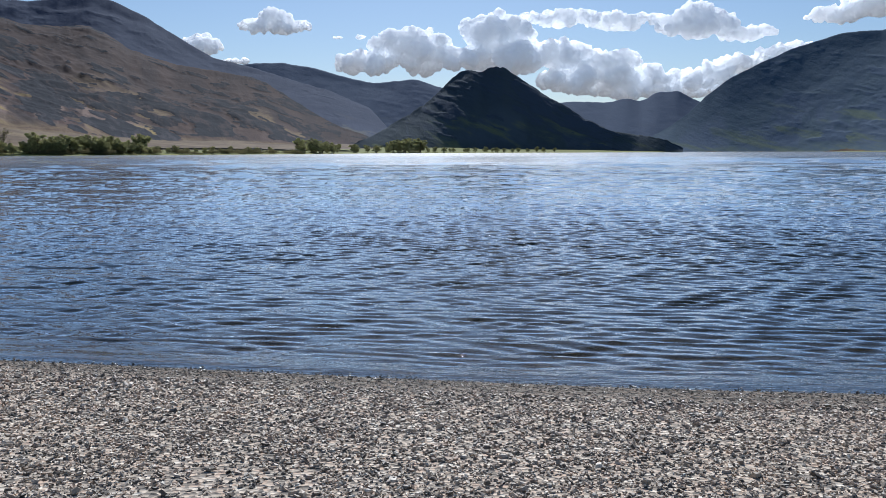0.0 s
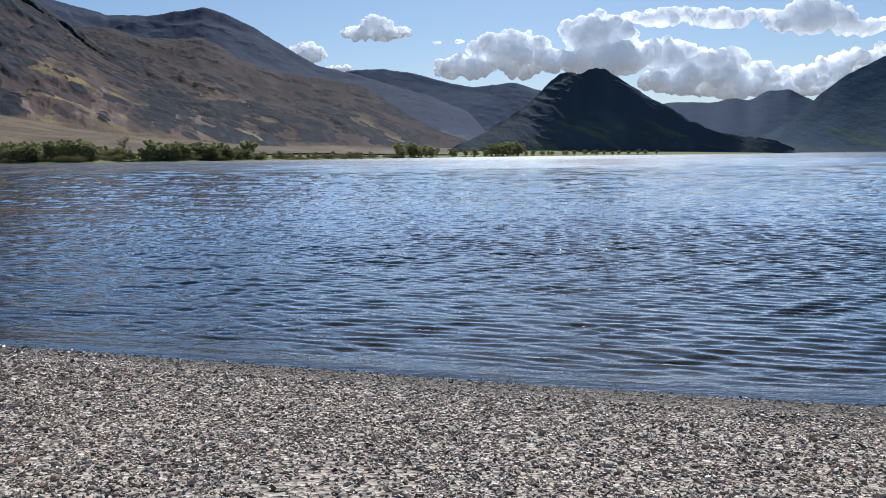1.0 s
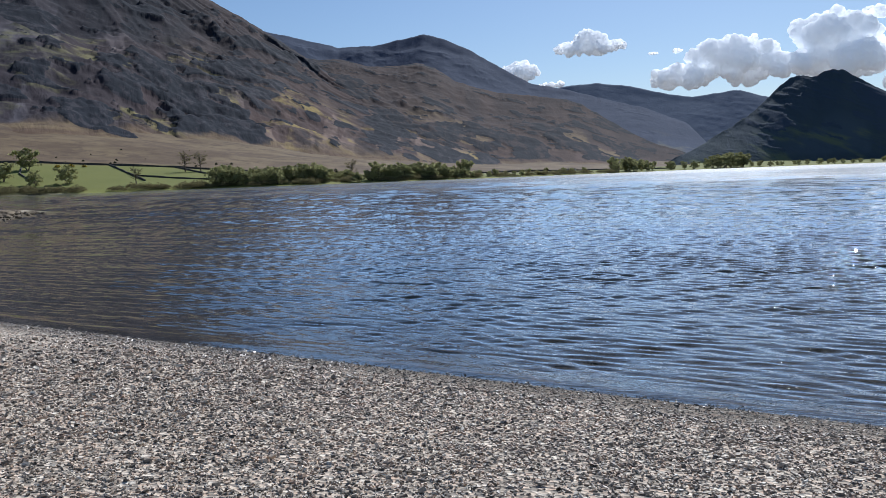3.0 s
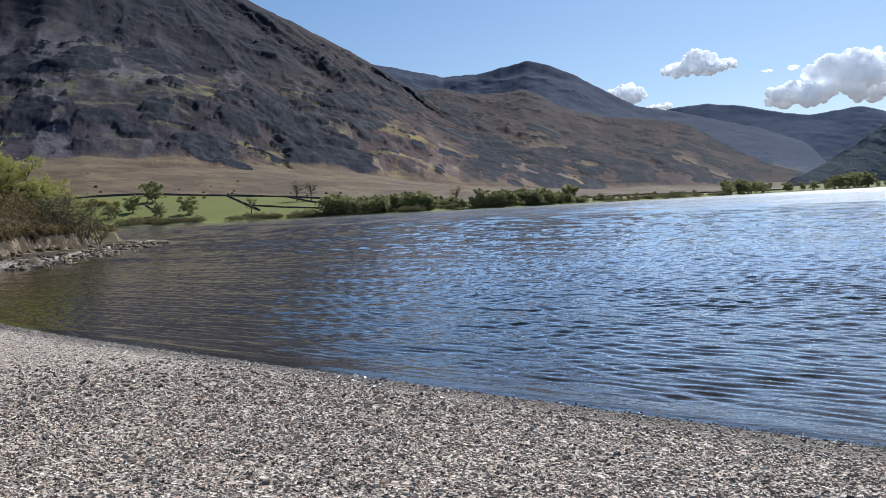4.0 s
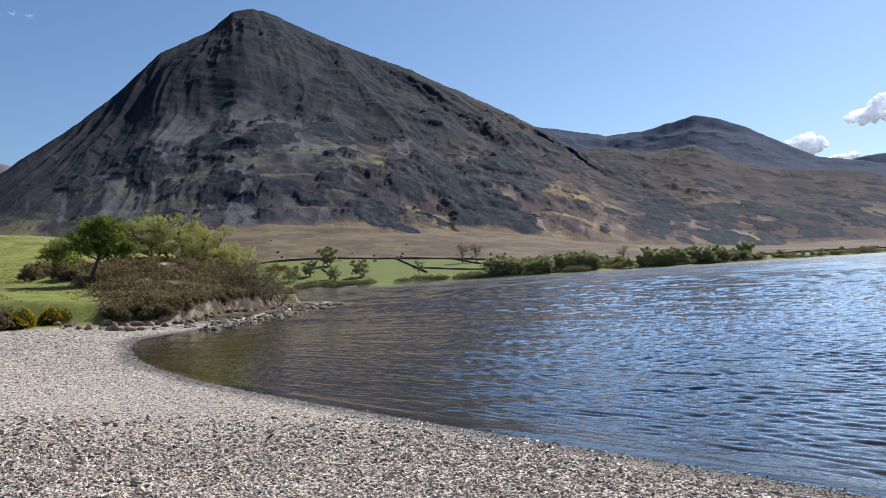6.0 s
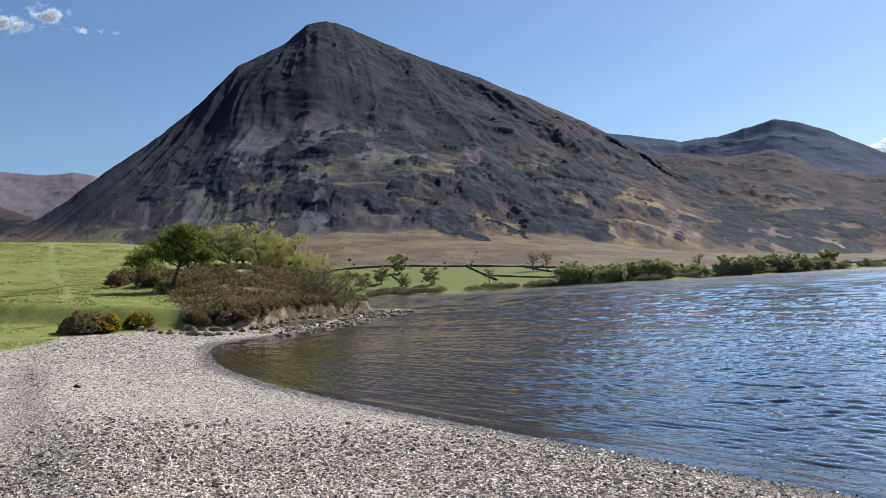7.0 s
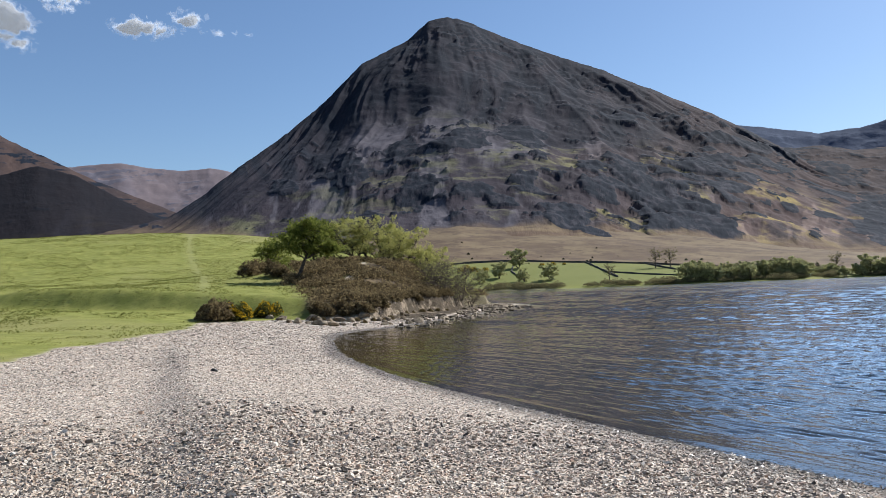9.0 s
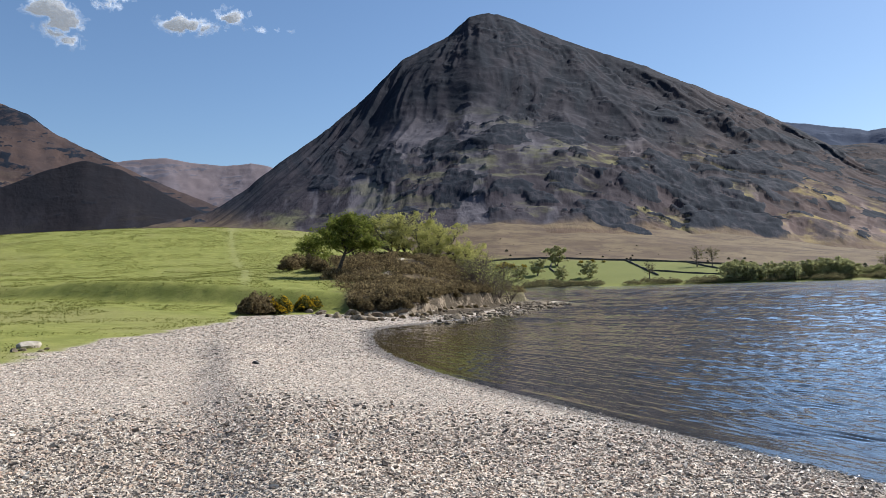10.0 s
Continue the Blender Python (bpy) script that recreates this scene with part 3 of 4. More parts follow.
KNOBS_CONE = ((57.5, 10.0, 1.84, 0.9), (53.6, 10.6, 2.87, 1.0), (56.8, 7.4, 2.05, 1.15), (46.3, 4.76, 1.84, 1.0), (44.3, 3.6, 1.23, 0.4), (49, 10.9, 2.25, 1.2),
              (66.5, 7.5, 1.15, 0.66), (61.7, 9.05, 1.0, 0.8), (53.2, 6.96, 1.84, 0.5), (51, 6.3, 1.4, 0.4), (41, 6.9, 2.46, 0.57), (44.4, 7.95, 1.23, 0.57),
              (43.8, 6.3, 1.43, 0.57), (35.2, 5.94, 1.72, 0.45), (36.9, 5.0, 1.23, 0.37), (34, 6.8, 1.15, 0.33), (31.3, 4.3, 0.74, 0.25), (33.4, 4.0, 1.0, 0.25), (26.1, 3.35, 2.25, 1.0), (26.7, 2.46, 1.6, 0.4))
KNOBS_BROWN = ((22.4, 2.9, 1.56, 0.45), (29.5, 5.7, 0.74, 0.25), (26.4, 4.7, 1.64, 0.33), (28.4, 6.0, 1.23, 0.33), (21.85, 3.4, 2.46, 0.49), (19, 1.9, 1.23, 0.29),
               (12.1, 4.86, 1.23, 0.37), (11, 3.44, 1.64, 0.33), (27, 4.7, 1.23, 0.33), (15, 3.2, 2.05, 0.37), (7.4, 1.33, 0.5, 0.25))
fell("peak", [(82, 3.6, 1150), (78.2, 4.6, 1250), (74.25, 5.6, 1350), (72.2, 6.9, 1420), (69.6, 8.95, 1500), (66.6, 11.0, 1600), (63.5, 13.4, 1720), (60.6, 16.15, 1850), (57.3, 17.6, 1950), (55.6, 18.9, 2000), (54.5, 19.15, 2020), (53.15, 18.97, 2040), (51.5, 18.2, 2060), (47.5, 16.55, 2080), (43.4, 14.95, 2080), (39.5, 13.05, 2060), (35.6, 11.0, 2030), (34.3, 10.2, 2020), (31.9, 8.65, 1980), (30, 7.3, 1930), (27.2, 5.9, 1850), (22.1, 3.7, 1650), (18, 1.6, 1400)],
     [(16, 980), (30, 830), (45, 790), (60, 800), (72, 870), (84, 950)], 1400, M_FELL, "steep conical mountain of dark scree, heather and crags above the lake", ((20, 0.75), (36, 0.75), (44, 0.45), (50, 0.3), (60, 0.12), (75, 0.0)), 1.0, 1.55, 3, 0.09, 240, ((18, 1.0), (36, 0.95), (42, 0.7), (48, 0.42), (62, 0.2), (72, 0.5), (80, 0.9)), KNOBS_CONE, scree=0.8, low=((18, 0.18), (30, 0.15), (40, 0.10), (60, 0.08), (67, 0.12), (71, 0.45), (74, 0.8), (82, 1.2)))
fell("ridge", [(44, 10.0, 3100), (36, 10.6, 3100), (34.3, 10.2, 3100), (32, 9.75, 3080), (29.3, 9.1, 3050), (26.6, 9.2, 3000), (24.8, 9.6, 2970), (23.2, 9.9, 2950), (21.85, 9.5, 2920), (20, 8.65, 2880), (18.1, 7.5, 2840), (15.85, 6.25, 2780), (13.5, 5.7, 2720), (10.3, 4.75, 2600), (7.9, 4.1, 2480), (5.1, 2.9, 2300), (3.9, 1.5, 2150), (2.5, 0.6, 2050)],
     [(0, 1750), (10, 1900), (25, 2050), (44, 2100)], 900, M_HAZE_BLUE, "peak of grass and scree rising behind the brown moor, coloured hazy blue-grey", 0.1, 0.8, 1.25, 31, 0.12, 110, 0.6, scree=0.5, low=0.0, relief_by=0.8)
fell("ridge", [(42, 9.2, 2150), (36, 9.0, 2150), (31.14, 8.35, 2150), (29.1, 8.3, 2140), (27.25, 7.8, 2120), (25.3, 7.8, 2100), (23.77, 7.95, 2080), (22.6, 7.6, 2060), (21.1, 6.55, 2030), (18.3, 5.7, 1980), (15.1, 5.25, 1900), (13.5, 5.0, 1860), (12.3, 4.6, 1820), (10.7, 3.6, 1760), (9.5, 2.85, 1700), (7.5, 1.75, 1620), (6.1, 1.25, 1560), (4, 0.5, 1500)],
     [(0, 1380), (10, 1120), (25, 1000), (42, 950)], 700, M_BROWN, "brown bracken-covered moor with rocky outcrops beyond the far shore", 0.8, 0.9, 1.6, 35, 0.09, 190, 0.75, KNOBS_BROWN, scree=0.5)
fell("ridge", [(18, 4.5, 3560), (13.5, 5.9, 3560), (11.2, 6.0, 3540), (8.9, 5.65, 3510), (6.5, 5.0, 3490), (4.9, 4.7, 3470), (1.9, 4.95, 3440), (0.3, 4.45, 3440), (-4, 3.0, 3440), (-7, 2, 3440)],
     [(-8, 2900), (18, 3000)], 600, M_FAR_HAZE, "distant rounded hill behind the nearer fells, coloured hazy grey-blue", 0.1, 0.7, 1.1, 51, 0.15, 60, 0.3, relief_by=0.7, low=0.0)
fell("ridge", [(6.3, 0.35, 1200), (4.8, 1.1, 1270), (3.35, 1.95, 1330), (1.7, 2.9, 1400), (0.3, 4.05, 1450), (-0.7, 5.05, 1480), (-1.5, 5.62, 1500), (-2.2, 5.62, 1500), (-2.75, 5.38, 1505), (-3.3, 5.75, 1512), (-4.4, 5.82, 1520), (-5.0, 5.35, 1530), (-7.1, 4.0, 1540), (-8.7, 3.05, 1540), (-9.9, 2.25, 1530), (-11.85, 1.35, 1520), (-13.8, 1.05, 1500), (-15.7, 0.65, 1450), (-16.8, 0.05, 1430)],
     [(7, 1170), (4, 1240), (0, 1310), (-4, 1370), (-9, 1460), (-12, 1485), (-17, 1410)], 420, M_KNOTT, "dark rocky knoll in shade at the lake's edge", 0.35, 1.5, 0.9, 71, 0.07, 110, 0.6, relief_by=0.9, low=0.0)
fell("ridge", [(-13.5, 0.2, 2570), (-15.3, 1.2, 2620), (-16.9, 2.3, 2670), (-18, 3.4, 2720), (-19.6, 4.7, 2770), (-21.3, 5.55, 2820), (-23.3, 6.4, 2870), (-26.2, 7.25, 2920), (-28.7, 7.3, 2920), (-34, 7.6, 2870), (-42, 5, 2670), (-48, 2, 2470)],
     [(-13, 2480), (-24, 2440), (-30, 2330), (-48, 2100)], 900, M_RIGHT, "dark green and brown fell with wooded lower slopes, haze blue in its colour", 0.1, 0.7, 1.2, 91, 0.12, 120, 0.5, relief_by=0.7, low=0.0)
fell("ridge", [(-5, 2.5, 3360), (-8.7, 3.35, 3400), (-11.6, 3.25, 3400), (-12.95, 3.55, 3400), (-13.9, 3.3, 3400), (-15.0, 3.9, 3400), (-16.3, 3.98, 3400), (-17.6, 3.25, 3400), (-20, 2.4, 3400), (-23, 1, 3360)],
     [(-25, 3000), (-4, 2950)], 400, M_FAR_HAZE, "far peaks at the head of the valley, coloured hazy blue-grey", 0.0, 0.8, 1.0, 111, 0.12, 60, 0.1, scree=0.1, relief_by=0.35, low=0.0)
fell("ridge", [(66, 7.9, 3500), (70.1, 8.7, 3500), (71.3, 8.98, 3500), (73.2, 8.76, 3500), (75.5, 8.92, 3500), (77.3, 9.22, 3500), (79.8, 8.95, 3500), (86, 8, 3500), (92, 7, 3500)],
     [(64, 2500), (92, 2500)], 700, M_PALE, "pale bare mountain ridge far behind the meadow", 0.3, 0.8, 1.2, 131, 0.12, 90, 0.3)
fell("ridge", [(70, 4.6, 2200), (74, 6.0, 2250), (78.8, 8.0, 2300), (80.5, 8.85, 2350), (82.3, 9.7, 2400), (84, 10.5, 2430), (85.6, 11.65, 2470), (87.2, 12.2, 2500), (91, 13, 2500), (98, 10, 2500), (106, 5, 2400)],
     [(68, 1500), (106, 1500)], 800, M_BROWN, "purple-brown heather fell with pale scree behind the meadow", 0.5, 0.9, 1.2, 151, 0.12, 110, 0.3)
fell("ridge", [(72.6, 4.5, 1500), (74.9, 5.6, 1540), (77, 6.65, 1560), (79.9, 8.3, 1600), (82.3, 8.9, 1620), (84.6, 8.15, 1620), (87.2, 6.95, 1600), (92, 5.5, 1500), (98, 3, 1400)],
     [(72, 1250), (98, 1200)], 300, M_SPUR_SHADOW, "dark hill spur behind the meadow crest, shadow put into its colour", 0.2, 0.6, 1.0, 171, 0.12, 80, 0.2)


# ---- clouds ----
def flakes(points, sizes, r, stretch=1.0):
    """Randomly turned small quads round the points: vertices and faces."""
    n = len(points)
    a = r.normal(size=(n, 3))
    a /= np.linalg.norm(a, axis=1)[:, None]
    b = np.cross(a, r.normal(size=(n, 3)))
    b /= np.linalg.norm(b, axis=1)[:, None]
    a, b = a * sizes[:, None] * 0.5, b * sizes[:, None] * 0.5 * stretch
    v = np.stack([points - a - b, points + a - b, points + a + b, points - a + b], 1).reshape(-1, 3)
    return v, np.arange(4 * n).reshape(n, 4)


def ico(sub):
    bm = bmesh.new()
    bmesh.ops.create_icosphere(bm, subdivisions=sub, radius=1)
    v = np.array([p.co[:] for p in bm.verts])
    f = np.array([[p.index for p in q.verts] for q in bm.faces])
    bm.free()
    return v, f


ICO = ico(2)


def cloud(blobs, label, dist=4780.0, seed=0, voxel=9.0):
    """A heaped cloud: many puffs run together into one billowing body. blobs: azimuth, elevation, half width and half height in degrees."""
    r = np.random.default_rng(500 + seed)
    pieces = []
    for az, el, w, h in blobs:
        for _ in range(int(20 + 16 * w / h)):
            a = r.uniform(-1, 1)
            edge = math.sqrt(1 - a * a) * r.uniform(0.75, 1.05)
            b = r.uniform(-0.45, 1.0) ** 1 * edge
            size = h * r.uniform(0.30, 0.66) * (1.15 - 0.6 * max(abs(a), abs(b)))
            pa, pe, dd = az + a * (w - 0.6 * size), el + b * max(h - size, 0.02), dist + r.uniform(-70, 70) * h
            x, y = on_ray(pa, dd)
            rad = dd * 0.01745 * size
            pieces.append((ICO[0] * rad + (x, y, 2 + dd * math.tan(radians(pe))), ICO[1]))
    v, f = joined(pieces)
    ob = part_mesh("cloud", v, f, M_CLOUD)
    rm = ob.modifiers.new("merge", 'REMESH')
    rm.mode, rm.voxel_size = 'VOXEL', voxel
    me = bpy.data.meshes.new_from_object(ob.evaluated_get(bpy.context.evaluated_depsgraph_get()))
    ob.modifiers.clear()
    n = len(me.vertices)
    co, nr = np.empty(n * 3, np.float32), np.empty(n * 3, np.float32)
    me.vertices.foreach_get("co", co)
    me.vertices.foreach_get("normal", nr)
    co, nr = co.reshape(-1, 3).astype(float), nr.reshape(-1, 3)
    u, q, t = co[:, 0] / 80, co[:, 2] / 80, co[:, 1] / 80
    lift = 26 * (fbm(u * 0.7 + t, q * 0.7 - t, 3, seed + 1) - 0.5) + 30 * (0.55 - ridged(u * 1.4 + 0.6 * t, q * 1.4 + 0.8 * t, 3, seed + 2)) + 11 * (0.55 - ridged(u * 4 + t, q * 4 - t, 2, seed + 3))
    lift *= min(1.0, voxel / 9.0)
    me.vertices.foreach_set("co", (co + nr * lift[:, None]).astype(np.float32).ravel())
    me.polygons.foreach_set("use_smooth", np.ones(len(me.polygons), bool))
    me.materials.clear()
    me.materials.append(M_CLOUD)
    me.update()
    old, ob.data = ob.data, me
    bpy.data.meshes.remove(old)
    me.name = "cloud"
    return tagged(ob, label, "cloud", group="fair-weather clouds", kind="structure")


def wisp(blobs, label, dist=4600.0, seed=0, density=200):
    """A thin torn cloud of faint vapour."""
    r = np.random.default_rng(700 + seed)
    pts = []
    for az, el, w, h in blobs:
        n = int(density * w * h * 4)
        a, e = az + r.normal(0, 0.5, n) * w, el + r.normal(0, 0.5, n) * h
        keep = fbm(a * 1.1 + e * 0.5, e * 2.6, 4, seed) > r.uniform(0.40, 0.62, n)
        a, e = a[keep], e[keep]
        dd = dist + r.uniform(-60, 60, len(a))
        x, y = on_ray(a, dd)
        pts.append(np.stack([x, y, 2 + dd * np.tan(np.radians(e))], -1))
    p = np.concatenate(pts)
    v, f = flakes(p, r.uniform(12, 40, len(p)), r, 0.8)
    return tagged(part_mesh("cloud", v, f, M_WISP), label, "cloud", group="torn clouds", kind="structure")


def joined(pieces):
    vs, fs, k = [], [], 0
    for v, f in pieces:
        vs.append(v)
        fs.append(f + k)
        k += len(v)
    return np.concatenate(vs), np.concatenate(fs)


cloud([(11.67, 8.47, 2.42, 0.86), (11.57, 9.128, 1.21, 0.8)], "small white heaped cloud with a grey underside", seed=1)
cloud([(16.6, 6.996, 1.43, 1.03), (14.37, 6.112, 0.99, 0.34)], "white cloud top showing over the ridge", seed=2)
cloud([(5.36, 6.0924, 2.24, 1.22), (2.1, 7.254, 2.97, 1.55), (0.71, 6.35, 2.86, 1.44), (-3.67, 8.16, 2.75, 1.72), (-4.27, 6.4696, 3.06, 2), (-8.22, 6.6156, 2.6, 1.31), (-11.18, 5.9856, 2.79, 1.31), (-11.32, 4.8436, 4.66, 1.54), (-14.58, 4.0944, 4.35, 0.99)], "large heaped cloud, bright-edged with grey shaded hollows", seed=3)
cloud([(-8.28, 9.032, 2.89, 0.92), (-12.79, 8.732, 2.92, 0.92), (-17.34, 8.398, 2.7, 1.38), (-17.42, 9.034, 1.32, 0.98), (-20.58, 7.6248, 2.02, 0.71)], "long white cloud bank with a flat grey base", seed=4)
cloud([(-17.48, 4.6012, 2.72, 1.18), (-20.73, 5.5852, 2.89, 1.01), (-23.61, 6.3784, 2.59, 0.82)], "low white cloud bank behind the fell", seed=5)
cloud([(-26.32, 8.448, 2.42, 0.8), (-28.3, 8.898, 2.88, 1.09)], "white heaped cloud above the fell", seed=6)
cloud([(7.37, 7.85, 0.36, 0.14)], "tiny white cloud scrap", seed=7, voxel=2.5)
cloud([(5.76, 7.9, 0.38, 0.26)], "tiny white cloud scrap", seed=8, voxel=3.0)
wisp([(83.6, 17.7, 1.0, 0.9), (84.6, 18.5, 1.2, 0.5), (83.2, 17.0, 0.5, 0.6)], "thin torn white cloud in the clear sky", seed=9, density=900)
wisp([(80.7, 19.3, 1.2, 0.35)], "thin torn white cloud in the clear sky", seed=10, density=600)
wisp([(75.6, 18.15, 1.6, 0.4), (72.86, 18.9, 0.8, 0.4), (76.6, 18.4, 0.7, 0.4)], "thin torn white cloud in the clear sky", seed=11, density=800)
wisp([(69.9, 18.15, 1.2, 0.12)], "thin torn white cloud in the clear sky", seed=12, density=300)


# ---- plants ----
def tube(path, radii, sides=6):
    """A tapered limb along a path: vertices and faces."""
    path, v, f = np.asarray(path, float), [], []
    for j, p in enumerate(path):
        t = path[min(j + 1, len(path) - 1)] - path[max(j - 1, 0)]
        t = t / (np.linalg.norm(t) + 1e-9)
        a = np.cross(t, (0.31, 0.87, 0.37))
        a /= np.linalg.norm(a)
        b = np.cross(t, a)
        for q in range(sides):
            w = 6.2832 * q / sides
            v.append(p + radii[j] * (math.cos(w) * a + math.sin(w) * b))
    for j in range(len(path) - 1):
        for q in range(sides):
            q2 = (q + 1) % sides
            f.append((j * sides + q, j * sides + q2, (j + 1) * sides + q2, (j + 1) * sides + q))
    return np.array(v), np.array(f)


def limb(r, start, way, length, bend, steps=5):
    p, out = np.array(start, float), [np.array(start, float)]
    way = np.array(way, float)
    for _ in range(steps):
        way = way + r.normal(0, bend, 3)
        way /= np.linalg.norm(way)
        p = p + way * length / steps
        out.append(p.copy())
    return out


def make_tree(seed, height, spread, leaf_mat, leaves, leaf, label, trunks=1, lean=(0, 0), low=0.3, name="tree", twigs=5, bark=None):
    """A tree: tapered trunk with limbs, and a crown of many leaves round the limbs' ends."""
    r = np.random.default_rng(seed)
    bark = bark or M_BARK
    root = new(name)
    root.empty_display_size = 0.2
    wood, fine, tips = [], [], []
    for k in range(trunks):
        a = 6.28 * k / trunks + r.uniform(0, 1)
        tilt = 0.12 if trunks == 1 else 0.42
        up = limb(r, (0.12 * math.cos(a) * (trunks > 1), 0.12 * math.sin(a) * (trunks > 1), -0.15), (math.cos(a) * tilt + lean[0], math.sin(a) * tilt + lean[1], 1), height * 0.72, 0.09, 8)
        rad = 0.032 * height / (1 + 0.35 * (trunks - 1))
        wood.append(tube(up, np.linspace(rad, rad * 0.25, len(up)) * np.array([1.35] + [1.0] * (len(up) - 1)), 8))
        for j in range(2, len(up)):
            if j / len(up) < low:
                continue
            for q in range(3 if j < len(up) - 1 else 4):
                b = r.uniform(0, 6.28)
                out = limb(r, up[j], (math.cos(b), math.sin(b), r.uniform(0.1, 0.9)), spread * r.uniform(0.45, 0.95) * (1.15 - 0.55 * j / len(up)), 0.22, 5)
                wood.append(tube(out, np.linspace(rad * 0.38, rad * 0.08, len(out)), 5))
                tips += [(out[-1], 1.0), (out[-2], 0.9), (out[-3], 0.6)]
                for _ in range(twigs):
                    st = out[r.integers(2, len(out))]
                    tw = limb(r, st, (r.normal(), r.normal(), r.uniform(0, 1.0)), spread * 0.33 * r.uniform(0.6, 1.2), 0.25, 3)
                    fine.append(tube(tw, np.linspace(rad * 0.10, rad * 0.03, len(tw)), 3))
                    tips.append((tw[-1], 0.8))
    v, f = joined(wood + fine)
    part_mesh("trunk", v, f, bark, root, True)
    if leaves:
        c = np.array([t[0] for t in tips])
        wgt = np.array([t[1] for t in tips]) * r.uniform(0.05, 1.3, len(tips)) ** 2.5
        pick = r.choice(len(c), leaves, p=wgt / wgt.sum())
        p = c[pick] + r.normal(0, spread * 0.075, (leaves, 3)) * (1, 1, 0.7)
        v, f = flakes(p, leaf * r.uniform(0.6, 1.35, leaves), r, 0.7)
        part_mesh("crown", v, f, leaf_mat, root)
    return tagged(root, label, "tree")


def set_at(ob, az, d, turn=0.0, scale=1.0, sink=0.0, z=None):
    x, y = on_ray(az, d)
    ob.location = (x, y, (ground_z(x, y) if z is None else z) - sink)
    ob.rotation_euler = (0, 0, turn)
    ob.scale = (scale, scale, scale)
    return ob


def copy_at(ob, az, d, turn, scale, sink=0.0):
    x, y = on_ray(az, d)
    c = copy_thing(ob, pose(x, y, ground_z(x, y) - sink, 0, 0, math.degrees(turn)))
    c.scale = (scale, scale, scale)
    return c


# trees on the promontory
set_at(make_tree(18, 6.0, 3.4, M_LEAF_GREEN, 12000, 0.12, "young oak in fresh green leaf on the heather bank", lean=(0.03, 0.04), low=0.36), 65.8, 68, 0.4)
set_at(make_tree(12, 5.2, 2.9, M_LEAF_GREEN, 6000, 0.13, "round green hawthorn behind the oak on the bank", trunks=2, low=0.2), 64.3, 84, 1.0, sink=0.2)
set_at(make_tree(13, 4.6, 2.6, M_LEAF_GREEN, 5000, 0.13, "round green hawthorn behind the oak on the bank", trunks=2, low=0.2), 66.9, 88, 2.0, sink=0.2)
BIRCH = [(61.7, 82, 1.05, 0.3), (60.5, 84, 1.2, 1.3), (59.3, 81, 0.95, 2.1), (58.2, 83, 1.1, 3.0), (56.9, 84, 0.78, 4.1), (55.9, 82, 1.0, 5.0)]
birch_a = make_tree(21, 5.6, 2.3, M_LEAF_YOUNG, 6500, 0.10, "slender birch with thin yellow-green spring leaves", trunks=3, low=0.18, twigs=4)
birch_b = make_tree(22, 5.2, 2.0, M_LEAF_YOUNG, 5200, 0.10, "slender birch with thin yellow-green spring leaves", trunks=2, low=0.2, twigs=4)
for ob in (birch_a, birch_b):
    tagged(ob, group="birches on the promontory")
set_at(birch_a, *BIRCH[0][:2], BIRCH[0][3], BIRCH[0][2])
set_at(birch_b, *BIRCH[1][:2], BIRCH[1][3], BIRCH[1][2])
for j, (az, d, sc, tn) in enumerate(BIRCH[2:]):
    copy_at((birch_a, birch_b)[j % 2], az, d, tn, sc * 0.9)
bare = make_tree(31, 4.1, 2.2, M_LEAF_YOUNG, 420, 0.09, "bare grey-brown twiggy alder at the promontory's tip", trunks=6, low=0.15, twigs=6, bark=M_TWIG)
set_at(bare, 54.9, 76, 0.0, 1.0)
for az, d, sc, tn in ((54.2, 77, 1.0, 1.1), (55.6, 72, 0.9, 2.3), (53.5, 80, 0.8, 4.0), (56.3, 74, 0.85, 5.1), (54.6, 73, 0.7, 0.7)):
    copy_at(bare, az, d, tn, sc)


def make_bush(seed, w, h, mat, n, leaf, label, name="bush", bloom=None):
    """A low bush: a skirt of stems and a domed mass of fine sprigs."""
    r = np.random.default_rng(seed)
    root = new(name)
    stems, tips = [], []
    for _ in range(26):
        a, t = r.uniform(0, 6.28), r.uniform(0.1, 1)
        s = limb(r, (0.2 * w * math.cos(a) * t, 0.2 * w * math.sin(a) * t, -0.08), (math.cos(a) * t, math.sin(a) * t, 1.1 - 0.5 * t), h * r.uniform(0.7, 1.0), 0.2, 4)
        stems.append(tube(s, np.linspace(0.025, 0.006, 5), 4))
    v, f = joined(stems)
    part_mesh("woody_base", v, f, M_BARK, root)
    a, t, u = r.uniform(0, 6.28, n), np.sqrt(r.uniform(0, 1, n)), r.uniform(0.15, 1, n) ** 0.6
    lob = 0.72 + 0.55 * vnoise(a * 1.6 + seed, u * 2.2, seed)
    p = np.stack([w * 0.5 * t * lob * np.cos(a), w * 0.5 * t * lob * np.sin(a), h * lob * u * np.sqrt(np.clip(1.05 - t * t, 0, 1))], -1)
    v, f = flakes(p, leaf * r.uniform(0.6, 1.4, n), r, 0.45)
    part_mesh("foliage", v, f, mat, root)
    if bloom:
        out = p[(t > 0.45) | (u > 0.6)]
        out = out[vnoise(out[:, 0] * 2.2 + seed, out[:, 1] * 2.2 + out[:, 2] * 2, seed + 5) > 0.5] * 1.05
        v, f = flakes(out, leaf * 0.7 * r.uniform(0.6, 1.3, len(out)), r, 0.8)
        part_mesh("blossom", v, f, bloom, root, label="yellow gorse flowers")["kind"] = "stuff"
    return tagged(root, label, "bush")


